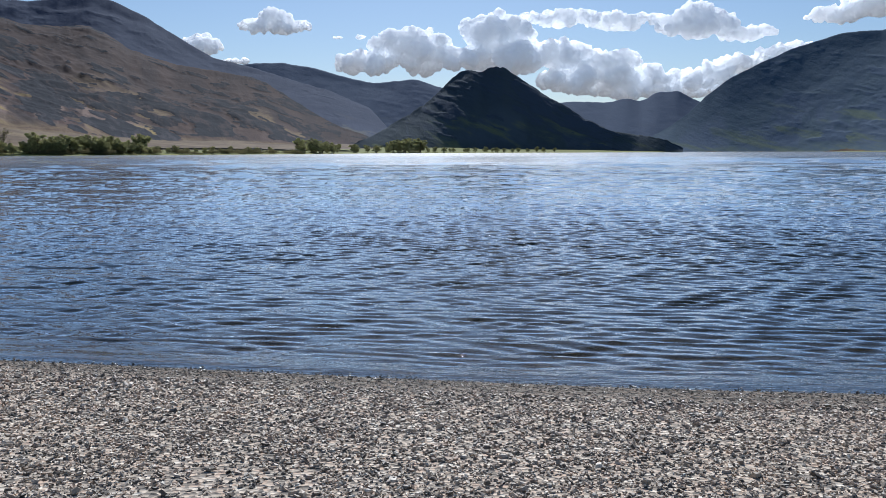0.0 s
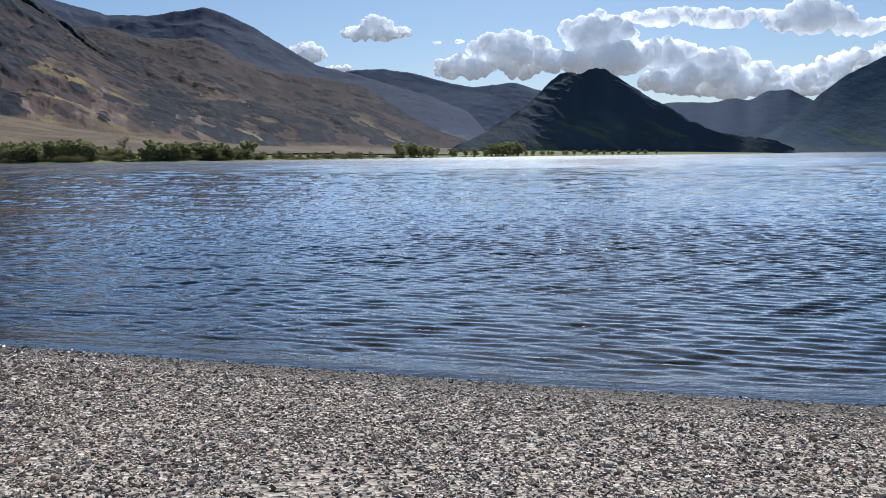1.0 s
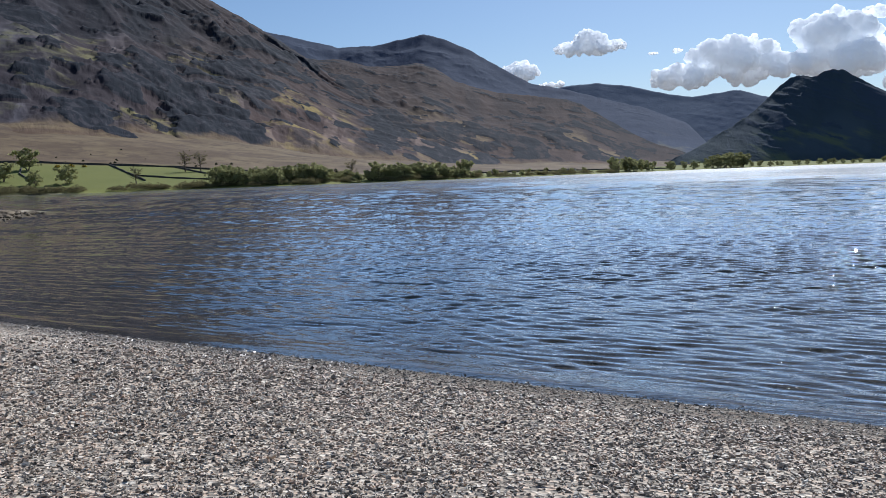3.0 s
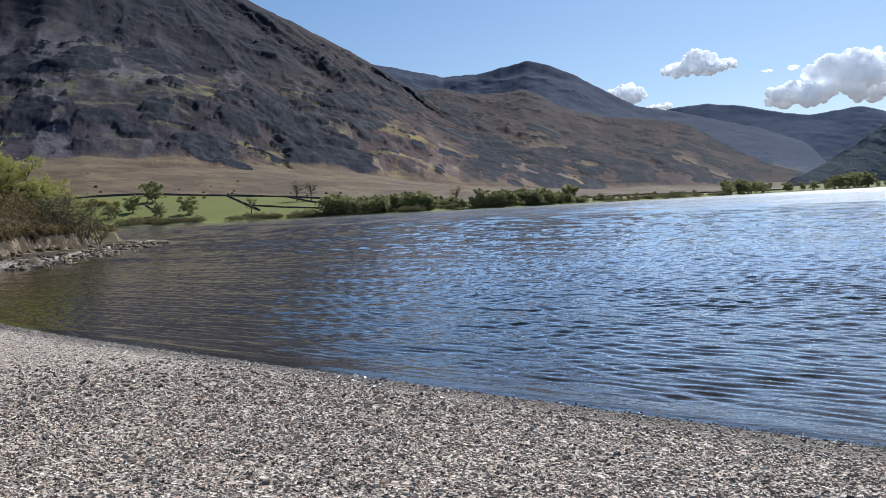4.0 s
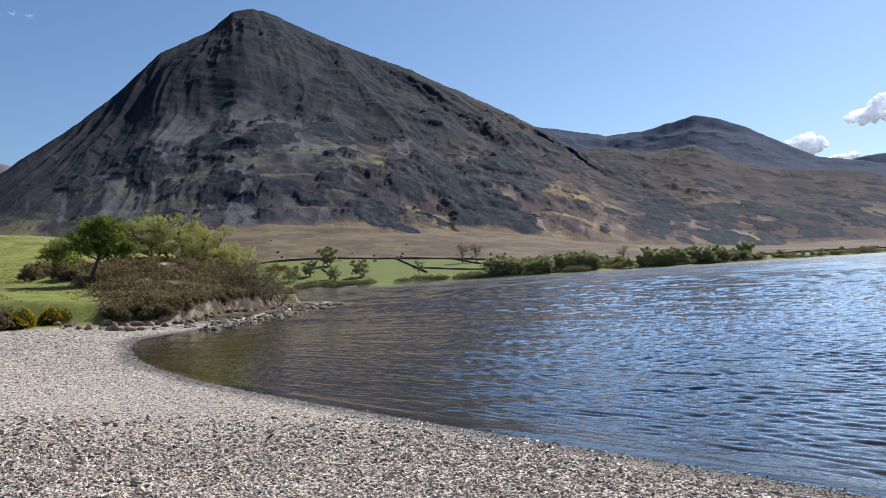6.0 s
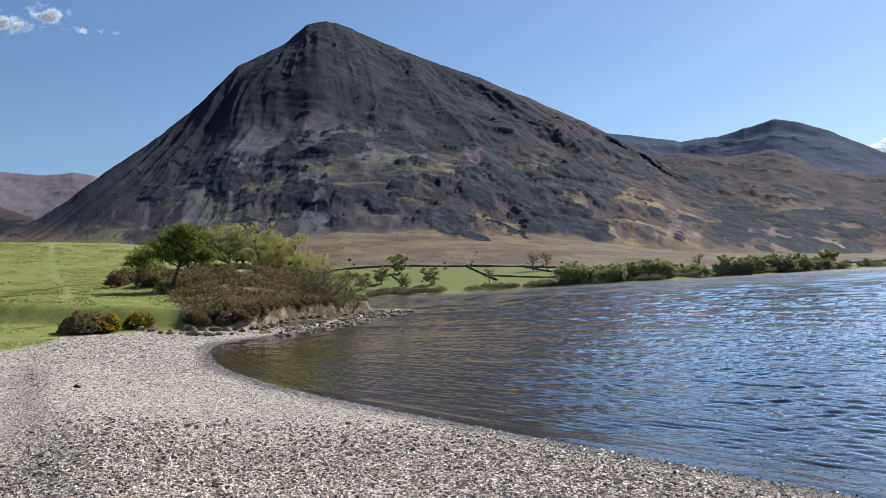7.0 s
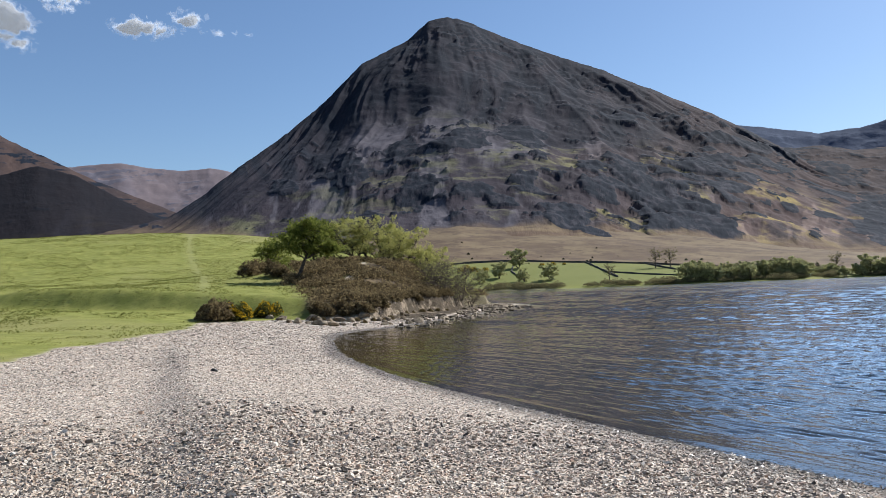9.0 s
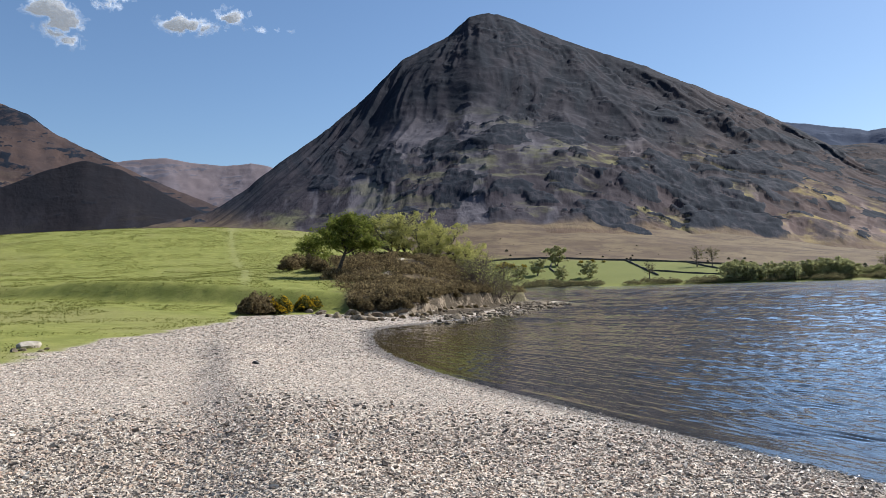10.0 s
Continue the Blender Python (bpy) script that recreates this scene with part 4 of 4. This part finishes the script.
heath_bush = make_bush(41, 1.9, 1.15, M_HEATHER, 1900, 0.13, "dark brown heather bush on the grass edge")
gorse = make_bush(42, 1.6, 1.0, M_GORSE, 1700, 0.11, "gorse bush in yellow flower beside the shingle", "gorse_bush", M_GORSE_FLOWER)
tagged(heath_bush, group="heather bushes")
tagged(gorse, group="gorse bushes")
set_at(heath_bush, 71.6, 49.5, 0.2, 1.1)
set_at(gorse, 70.1, 50, 0.5, 1.0)
for az, d, sc, tn in ((71.0, 50.5, 0.95, 1.4), (72.1, 50.5, 0.8, 2.2), (70.6, 51, 0.8, 3.2), (69.2, 74, 1.1, 0.5), (68.6, 76, 1.2, 2.5), (68.9, 92, 1.1, 3.5), (68.2, 94, 0.9, 4.4), (67.4, 72, 1.0, 1.2), (66.9, 71, 0.9, 5.2), (67.8, 82, 1.0, 2.9)):
    copy_at(heath_bush, az, d, tn, sc)
for az, d, sc, tn in ((68.2, 52, 0.95, 2.0), (67.7, 52.5, 0.8, 3.1), (69.7, 50.8, 0.6, 4.5)):
    copy_at(gorse, az, d, tn, sc)


# a fringe of heather hanging over the cut bank
fr = np.random.default_rng(44)
for j in range(52):
    az = 54.6 + 10.4 * (j + fr.uniform(0, 0.8)) / 52
    dd = np.arange(44, 90, 0.25)
    sx, sy = on_ray(np.full(dd.shape, az), dd)
    inl = inland(sx, sy)
    top = lie(sx, sy)[1]["heath"]
    at = dd[np.argmax((top > 0.5) & (inl > 2.5) & (dd > 44))]
    copy_at(heath_bush, az, at + fr.uniform(-0.55, 0.4), fr.uniform(0, 6.28), fr.uniform(0.28, 0.6), fr.uniform(0.0, 0.2))
    if j % 3 == 0:
        copy_at(heath_bush, az, at - fr.uniform(1.2, 2.6), fr.uniform(0, 6.28), fr.uniform(0.15, 0.32), 0.08)


# heather over the mound, as one growth
def make_heather():
    r = np.random.default_rng(51)
    x, y = r.uniform(-92, -42, 60000), r.uniform(18, 64, 60000)
    z, cover, s = lie(x, y)
    keep = (cover["heath"] > 0.35) & (s > 2.0) & (fbm(x / 1.2, y / 1.2, 3, 61) > 0.42)
    x, y, z = x[keep][:11000], y[keep][:11000], z[keep][:11000]
    n = 11
    c = np.repeat(np.stack([x, y, z], -1), n, axis=0)
    hgt = np.repeat(0.12 + 0.85 * fbm(x / 1.8, y / 1.8, 3, 62) ** 1.3, n)
    c = c + np.stack([r.normal(0, 0.22, len(c)), r.normal(0, 0.22, len(c)), r.uniform(0.0, 1, len(c)) * hgt], -1)
    v, f = flakes(c, r.uniform(0.07, 0.18, len(c)), r, 0.45)
    return tagged(part_mesh("heather", v, f, M_HEATHER), "dark brown heather and bracken covering the promontory", "heather", kind="stuff")


make_heather()


def make_tufts():
    r = np.random.default_rng(55)
    n = 52000
    az, d = r.uniform(60, 92, n), np.sqrt(r.uniform(22 ** 2, 150 ** 2, n))
    x, y = on_ray(az, d)
    z, cover, s = lie(x, y)
    keep = (cover["shingle"] < 0.2) & (cover["heath"] < 0.2) & (cover["earth"] < 0.2) & (cover["track"] < 0.3) & (s > 5) & (fbm(x / 3, y / 3, 3, 64) > 0.47)
    p = np.stack([x, y, z + 0.03], -1)[keep]
    n = len(p)
    p = np.repeat(p, 3, axis=0) + r.normal(0, 0.10, (3 * n, 3)) * (1, 1, 0.2)
    v, f = flakes(p, np.repeat(np.clip(np.hypot(p[::3, 0], p[::3, 1]) / 60, 0.35, 1), 3) * r.uniform(0.05, 0.12, 3 * n), r, 0.5)
    return tagged(part_mesh("grass_tufts", v, f, M_TUFT), "short rough grass tufts on the meadow", "grass", kind="stuff")


make_tufts()


# ---- rocks ----
def rock_mesh(name, seed, mat, sub=2):
    bm = bmesh.new()
    bmesh.ops.create_icosphere(bm, subdivisions=sub, radius=1)
    r = np.random.default_rng(seed)
    cuts = [(Vector(r.normal(size=3)).normalized(), r.uniform(0.55, 0.85)) for _ in range(9)]
    for v in bm.verts:
        for nrm, dd in cuts:
            over = v.co.dot(nrm) - dd
            if over > 0:
                v.co -= nrm * over * 0.92
        v.co *= 1 + 0.10 * (noise.noise(v.co * 2.3 + Vector((seed, 0, 0))))
    me = bpy.data.meshes.new(name)
    bm.to_mesh(me)
    bm.free()
    me.materials.append(mat)
    return me


ROCKS = [rock_mesh("boulder", 60 + j, M_ROCK) for j in range(6)]
rk = np.random.default_rng(71)


def put_rock(x, y, size, label, group, flat=0.6, sink=0.25):
    ob = new("boulder", ROCKS[rk.integers(6)])
    ob.location = (x, y, ground_z(x, y) + size * flat * (0.5 - sink))
    ob.rotation_euler = (rk.normal(0, 0.15), rk.normal(0, 0.15), rk.uniform(0, 6.28))
    ob.scale = (size * rk.uniform(0.8, 1.3), size * rk.uniform(0.6, 1.0), size * flat * rk.uniform(0.7, 1.2))
    return tagged(ob, label, "rock", group)


# boulders along the promontory's shore and below its bank
EDGE = np.array([(-39.0, 22.6), (-40.5, 26), (-44, 30.0), (-48, 34.8), (-54, 41.2), (-59, 46.5), (-63.2, 51), (-66, 55.5)])
for j in range(270):
    u = rk.uniform(0, 1) ** 0.75 * (len(EDGE) - 1.001)
    i = int(u)
    p = EDGE[i] * (1 - u + i) + EDGE[i + 1] * (u - i)
    off = rk.normal(0.45, 0.95)
    put_rock(p[0] - 0.8 * off, p[1] - 0.6 * off, rk.uniform(0.09, 0.32) * (1.4 if u > 5 else 1.0), "grey angular boulder at the water's edge of the promontory", "boulders along the promontory shore")
for j in range(34):
    a, b = rk.uniform(58.5, 68), rk.uniform(49, 56)
    x, y = on_ray(a, b)
    if ground_z(x, y) < 1.2:
        put_rock(float(x), float(y), rk.uniform(0.18, 0.5), "pale boulder fallen below the eroded bank", "boulders below the bank")
for a, b, sz in ((66.6, 48.3, 0.22), (66.0, 47.8, 0.34), (65.3, 47.6, 0.2), (64.6, 46.6, 0.36), (64.2, 46.2, 0.28), (63.5, 45.6, 0.42), (62.9, 46.2, 0.22), (62.0, 46.0, 0.16)):
    x, y = on_ray(a, b)
    put_rock(float(x), float(y), sz, "dark block of fallen turf and rock at the beach's end", "fallen blocks below the bank", 0.7, 0.1)
x, y = on_ray(86.0, 26.5)
pale = put_rock(float(x), float(y), 0.42, "pale flat rock lying on the meadow grass", "", 0.45)
pale.data = rock_mesh("boulder", 91, make_simple("pale_stone", (0.24, 0.20, 0.155), (0.46, 0.40, 0.31), 5, 0.85, 0.5, 0.03))
for a, b, sz in ((86.4, 25.2, 0.14), (85.4, 24.8, 0.12), (86.9, 24.9, 0.17), (85.0, 25.6, 0.09)):
    x, y = on_ray(a, b)
    put_rock(float(x), float(y), sz, "small stone half sunk in the grass", "small stones in the grass", 0.5)
x, y = on_ray(72.2, 17.8)
ob = put_rock(float(x), float(y), 0.085, "single dark stone standing out on the shingle", "", 0.8)
ob.data = rock_mesh("boulder", 90, make_simple("dark_stone", (0.025, 0.025, 0.028), (0.07, 0.07, 0.07), 14, 0.8, 0.4, 0.01))


# ---- the far shore ----
def wall_line(points, height=1.3, label="dark dry-stone field wall"):
    """A dry-stone wall along plan points given by azimuth and distance."""
    p = np.array([on_ray(a, d) for a, d in points], float)
    seg = np.hypot(*np.diff(p, axis=0).T)
    at = np.concatenate([[0], np.cumsum(seg)])
    t = np.arange(0, at[-1], 4.0)
    x, y = np.interp(t, at, p[:, 0]), np.interp(t, at, p[:, 1])
    z = lie(x, y)[0]
    dx, dy = np.gradient(x), np.gradient(y)
    ln = np.hypot(dx, dy)
    nx, ny = -dy / ln * 0.45, dx / ln * 0.45
    h = height * (0.8 + 0.5 * vnoise(t / 9, t * 0, 7))
    ring = np.stack([np.stack([x + nx, y + ny, z - 0.4], -1), np.stack([x + nx * 0.6, y + ny * 0.6, z + h], -1), np.stack([x - nx * 0.6, y - ny * 0.6, z + h], -1), np.stack([x - nx, y - ny, z - 0.4], -1)], 1)
    n = len(t)
    idx = np.arange(n * 4).reshape(n, 4)
    f = np.concatenate([np.stack([idx[:-1, k], idx[1:, k], idx[1:, k + 1], idx[:-1, k + 1]], -1) for k in range(3)])
    return tagged(part_mesh("field_wall", ring.reshape(-1, 3), f, M_WALL), label, "wall", "field walls on the far shore")


wall_line([(58, 580), (54.4, 600), (50, 612), (45, 606), (41, 596), (37, 578), (34, 560), (29, 540), (25, 545), (20, 605), (15, 690), (10, 790), (6, 900)], 1.15)
wall_line([(45, 606), (43.9, 560), (42.8, 520)], 1.0)
wall_line([(40.8, 594), (39, 560), (37.1, 545)], 1.0)
wall_line([(43.6, 548), (40.5, 530), (38, 522)], 0.9)
wall_line([(50, 612), (50.3, 560), (49.5, 520)], 0.7)

far_a = make_tree(81, 9.0, 4.6, M_LEAF_FAR, 1700, 0.5, "broad lakeside tree in pale spring leaf", trunks=2, low=0.15, twigs=0)
far_b = make_tree(82, 7.5, 4.2, M_LEAF_FAR, 1500, 0.5, "broad lakeside tree in pale spring leaf", trunks=2, low=0.12, twigs=0)
far_bare = make_tree(83, 8.5, 4.6, M_SCRUB, 160, 0.4, "leafless grey tree on the far fields", trunks=1, low=0.25, twigs=6, bark=M_TWIG)
tagged(far_a, group="trees along the far shore")
tagged(far_b, group="trees along the far shore")
tagged(far_bare, group="bare trees on the far fields")
far_bush = make_bush(84, 9.0, 3.0, M_SCRUB, 520, 0.5, "low olive-brown willow scrub by the water")
tagged(far_bush, group="scrub along the far shore")


def shore_d(az):
    d = np.arange(150, 1500, 4.0)
    x, y = on_ray(np.full(d.shape, az), d)
    land = inland(x, y) > 0
    wet = np.argmin(land)
    return float(d[wet + np.argmax(land[wet:])])


first = {}


def plant(ob, az, back, scale):
    d = shore_d(az) + back
    tn = rk.uniform(0, 6.28)
    if ob.name in first:
        return copy_at(ob, az, d, tn, scale, 0.1)
    first[ob.name] = True
    return set_at(ob, az, d, tn, scale, 0.1)


for lo, hi, n, size in ((30.5, 38.5, 34, 1.3), (20.5, 27.2, 32, 1.35), (26.8, 31, 14, 0.85), (12, 20.5, 14, 0.6), (7.5, 10.2, 9, 1.5), (1.5, 3.6, 10, 1.9), (3.6, 7, 5, 1.2), (-8, 1.5, 18, 0.95)):
    for j in range(n):
        plant((far_a, far_b)[j % 2], lo + (hi - lo) * (j + rk.uniform(0, 0.9)) / n, rk.uniform(4, 24), size * rk.uniform(0.7, 1.15))
for j in range(150):
    plant(far_bush, rk.uniform(9, 55), rk.uniform(0.5, 9) + 5 * rk.uniform(0, 1) ** 3, rk.uniform(0.5, 1.25))
for az, back, sc, ob in ((49.8, 88, 1.1, far_a), (49.4, 30, 0.75, far_b), (51.2, 45, 0.85, far_a), (47.5, 34, 0.95, far_b), (43.4, 24, 0.8, far_bare), (40.2, 88, 1.05, far_bare), (39.2, 92, 1.0, far_bare), (28.8, 40, 0.9, far_bare), (52.6, 30, 0.8, far_b), (37.6, 30, 0.8, far_bare)):
    plant(ob, az, back, sc * 1.7)


# dark juniper scrub scattered over the slope above the fields
juniper = make_bush(85, 3.2, 2.2, M_JUNIPER, 260, 0.5, "dark juniper bush on the rough slope")
tagged(juniper, group="juniper bushes above the fields")
for j in range(48):
    az = rk.uniform(24, 54)
    depth = float(np.interp(az, (20, 29, 34, 41, 50, 60), (55, 60, 85, 125, 140, 135)))
    plant(juniper, az, depth + abs(rk.normal(0, 45)), 0.2 + 0.6 * rk.uniform(0, 1) ** 2)
# gorse in flower above the far field's corner
far_gorse = make_bush(86, 6.0, 3.0, M_GORSE, 420, 0.55, "broad gorse thicket in orange-yellow flower by the field wall", "gorse_bush", M_GORSE_FLOWER)
tagged(far_gorse, group="gorse thicket by the far field")
for az, back, sc in ((53.0, 78, 1.1), (53.5, 84, 1.2), (52.6, 70, 0.9), (52.2, 80, 0.8), (53.9, 74, 1.0), (48.1, 106, 0.6), (47.3, 108, 0.7), (46.5, 110, 0.5)):
    plant(far_gorse, az, back, sc)


# ---- farm on the far shore ----
def cottage(az, d, turn, length, label):
    """A small whitewashed farmhouse with a slate roof."""
    root = new("farmhouse")
    w, h, r = 5.0, 3.6, 2.2
    a, b = length / 2, w / 2
    v = [(-a, -b, -0.5), (a, -b, -0.5), (a, b, -0.5), (-a, b, -0.5), (-a, -b, h), (a, -b, h), (a, b, h), (-a, b, h), (-a, 0, h + r), (a, 0, h + r)]
    f = [(0, 1, 5), (0, 5, 4), (1, 2, 6), (1, 6, 5), (2, 3, 7), (2, 7, 6), (3, 0, 4), (3, 4, 7), (4, 8, 7), (5, 6, 9)]
    part_mesh("wall", np.array(v, float), f, M_WHITEWASH, root)
    e, o = 0.35, 0.3
    v = [(-a - o, -b - e, h - 0.25), (a + o, -b - e, h - 0.25), (a + o, 0, h + r + 0.15), (-a - o, 0, h + r + 0.15), (a + o, b + e, h - 0.25), (-a - o, b + e, h - 0.25)]
    v += [(x, y, z - 0.18) for x, y, z in v]
    f = [(0, 1, 2, 3), (3, 2, 4, 5), (6, 9, 8, 7), (9, 11, 10, 8), (0, 6, 7, 1), (5, 4, 10, 11), (1, 7, 8, 2), (2, 8, 10, 4), (0, 3, 9, 6), (3, 5, 11, 9)]
    part_mesh("roof", np.array(v, float), f, M_SLATE, root)
    q = 0.45
    v = [(a - 1 + x, y, z) for z in (h + r - 0.4, h + r + 1.0) for x, y in ((-q, -q), (q, -q), (q, q), (-q, q))]
    part_mesh("chimney", np.array(v, float), [(0, 1, 5, 4), (1, 2, 6, 5), (2, 3, 7, 6), (3, 0, 4, 7), (4, 5, 6, 7)], M_WALL, root)
    for wx in (-0.28, 0.05, 0.3):
        v = [(length * wx + x, -b - 0.03 - y, 1.2 + z) for z in (0, 1.2) for x, y in ((-0.45, -0.05), (0.45, -0.05), (0.45, 0.03), (-0.45, 0.03))]
        part_mesh("window", np.array(v, float), [(0, 1, 5, 4), (1, 2, 6, 5), (2, 3, 7, 6), (3, 0, 4, 7), (4, 5, 6, 7), (0, 3, 2, 1)], M_DARKPANE, root)
    set_at(root, az, d, turn, 0.5)
    return tagged(root, label, "house", "farm buildings on the far shore")


M_WHITEWASH = make_simple("whitewash", (0.66, 0.65, 0.62), (0.80, 0.79, 0.76), 0.8)
M_SLATE = make_simple("roof_slate", (0.08, 0.085, 0.095), (0.16, 0.165, 0.175), 1.5)
M_DARKPANE = make_simple("window_dark", (0.02, 0.022, 0.025), (0.05, 0.055, 0.06), 2, 0.2)
cottage(13.4, shore_d(13.4) + 40, radians(8), 8.0, "small whitewashed farmhouse with a slate roof by the lake")
cottage(12.9, shore_d(12.9) + 46, radians(-12), 5.5, "low white outbuilding beside the farmhouse")


# ---- shingle ----
def chip(seed):
    """A flat slate chip: a bevelled, uneven slab."""
    r = np.random.default_rng(seed)
    n = 4
    a = np.linspace(0, 6.2832, n, endpoint=False) + r.uniform(-0.35, 0.35, n)
    rad = r.uniform(0.7, 1.15, n)
    el = r.uniform(0.38, 0.68)
    low = np.stack([rad * np.cos(a), el * rad * np.sin(a), r.uniform(-0.1, 0.05, n)], -1)
    top = np.stack([0.75 * rad * np.cos(a), 0.75 * el * rad * np.sin(a), 0.30 + r.uniform(-0.08, 0.08, n)], -1)
    f = []
    for k in range(n):
        k2 = (k + 1) % n
        f += [(k, k2, n + k2), (k, n + k2, n + k)]
    f += [(n, n + 1, n + 2), (n, n + 2, n + 3)]
    return np.concatenate([low, top]), np.array(f)


CHIPS = [chip(200 + j) for j in range(8)]


def turns(tilt_x, tilt_y, spin):
    cx, sx, cy, sy, cz, sz = np.cos(tilt_x), np.sin(tilt_x), np.cos(tilt_y), np.sin(tilt_y), np.cos(spin), np.sin(spin)
    o, l = np.zeros_like(cx), np.ones_like(cx)
    rx = np.stack([l, o, o, o, cx, -sx, o, sx, cx], -1).reshape(-1, 3, 3)
    ry = np.stack([cy, o, sy, o, l, o, -sy, o, cy], -1).reshape(-1, 3, 3)
    rz = np.stack([cz, -sz, o, sz, cz, o, o, o, l], -1).reshape(-1, 3, 3)
    return rx @ ry @ rz


def in_sample(x, y):
    """The small stretch of shingle whose chips are laid one by one."""
    return (np.abs(x + 1.1) < 0.42) & (np.abs(y - 4.0) < 0.33)


def scatter_chips():
    r = np.random.default_rng(301)
    n = 175000
    d = np.exp(r.uniform(math.log(2.9), math.log(13), n))
    dens = np.where(d < 6.2, (d / 6.2) ** 2, 1.0) * (1 - step(8.0, 13.0, d))
    az = r.uniform(-33, 93, n)
    keep = r.uniform(0, 1, n) < dens
    d, az = d[keep], az[keep]
    x, y = on_ray(az, d)
    z, cover, s = lie(x, y)
    ok = (s > -0.12) & (cover["shingle"] > 0.5) & ~in_sample(x, y)
    x, y, z, d, s, wet = x[ok], y[ok], z[ok], d[ok], s[ok], cover["wet"][ok]
    size = np.maximum(0.0155, 0.0025 * d) * np.where(s < 0.5, 0.55, 1.0) * r.lognormal(0, 0.32, len(x))
    rot = turns(r.normal(0, 0.30, len(x)), r.normal(0, 0.30, len(x)), r.uniform(0, 6.28, len(x)))
    vs, fs, k = [], [], 0
    for j, (cv, cf) in enumerate(CHIPS):
        w = np.arange(j, len(x), len(CHIPS))
        thick = np.stack([np.ones(len(w)), np.ones(len(w)), r.uniform(0.8, 1.9, len(w))], -1)
        p = np.einsum("nij,nkj->nki", rot[w], cv[None] * thick[:, None]) * size[w, None, None]
        p += np.stack([x[w], y[w], z[w] + size[w] * r.uniform(-0.1, 0.35, len(w))], -1)[:, None]
        vs.append(p.reshape(-1, 3))
        fs.append((cf[None] + (np.arange(len(w)) * len(cv))[:, None, None] + k).reshape(-1, 3))
        k += len(w) * len(cv)
    ob = part_mesh("shingle", np.concatenate(vs), np.concatenate(fs), M_PEBBLE)
    ob.parent = ground
    damp = np.concatenate([np.repeat(wet[np.arange(j, len(x), len(CHIPS))], len(c[0])) for j, c in enumerate(CHIPS)])
    ob.data.attributes.new("wet", 'FLOAT', 'POINT').data.foreach_set("value", damp.astype(np.float32))
    return tagged(ob, "grey and white slate chips of the beach", kind="stuff")


scatter_chips()


def scatter_far_chips():
    """Farther off, chips as low uneven pyramids."""
    r = np.random.default_rng(303)
    n = 200000
    d = np.exp(r.uniform(math.log(8.0), math.log(54), n))
    d = d[r.uniform(0, 1, n) < 0.15 + 0.85 * step(7.5, 12.0, d)]
    n = len(d)
    az = r.uniform(30, 93, n)
    x, y = on_ray(az, d)
    z, cover, s = lie(x, y)
    ok = (s > -0.12) & (cover["shingle"] > 0.5)
    x, y, z, d, wet = x[ok], y[ok], z[ok], d[ok], cover["wet"][ok]
    n = len(x)
    size = np.maximum(0.021, 0.0015 * d) * r.lognormal(0, 0.32, n)
    spin = r.uniform(0, 6.28, n)
    corners = []
    for k in range(4):
        w = spin + k * 1.571 + r.uniform(-0.35, 0.35, n)
        q = size * r.uniform(0.6, 1.1, n)
        corners.append(np.stack([x + q * np.cos(w), y + q * np.sin(w), z + size * r.uniform(-0.35, 0.25, n)], -1))
    corners.append(np.stack([x + size * r.normal(0, 0.3, n), y + size * r.normal(0, 0.3, n), z + size * r.uniform(0.15, 0.45, n)], -1))
    v = np.stack(corners, 1).reshape(-1, 3)
    f = (np.array([(0, 1, 4), (1, 2, 4), (2, 3, 4), (3, 0, 4)])[None] + (np.arange(n) * 5)[:, None, None]).reshape(-1, 3)
    ob = part_mesh("shingle", v, f, M_PEBBLE)
    ob.data.attributes.new("wet", 'FLOAT', 'POINT').data.foreach_set("value", np.repeat(wet, 5).astype(np.float32))
    ob.parent = ground
    return tagged(ob, "grey and white slate chips of the beach", kind="stuff")


scatter_far_chips()


def lay_chips():
    r = np.random.default_rng(302)
    meshes = []
    for j, (cv, cf) in enumerate(CHIPS):
        me = bpy.data.meshes.new("pebble")
        fill(me, cv, cf)
        me.materials.append(M_PEBBLE_ONE)
        meshes.append(me)
    for j in range(290):
        x, y = -1.1 + r.uniform(-0.42, 0.42), 4.0 + r.uniform(-0.33, 0.33)
        ob = new("pebble", meshes[j % len(meshes)])
        size = 0.021 * r.lognormal(0, 0.3)
        ob.location = (x, y, ground_z(x, y) + size * r.uniform(-0.1, 0.35))
        ob.rotation_euler = (r.normal(0, 0.34), r.normal(0, 0.34), r.uniform(0, 6.28))
        ob.scale = (size, size, size * r.uniform(0.6, 1.4))
        ob.parent = ground


lay_chips()
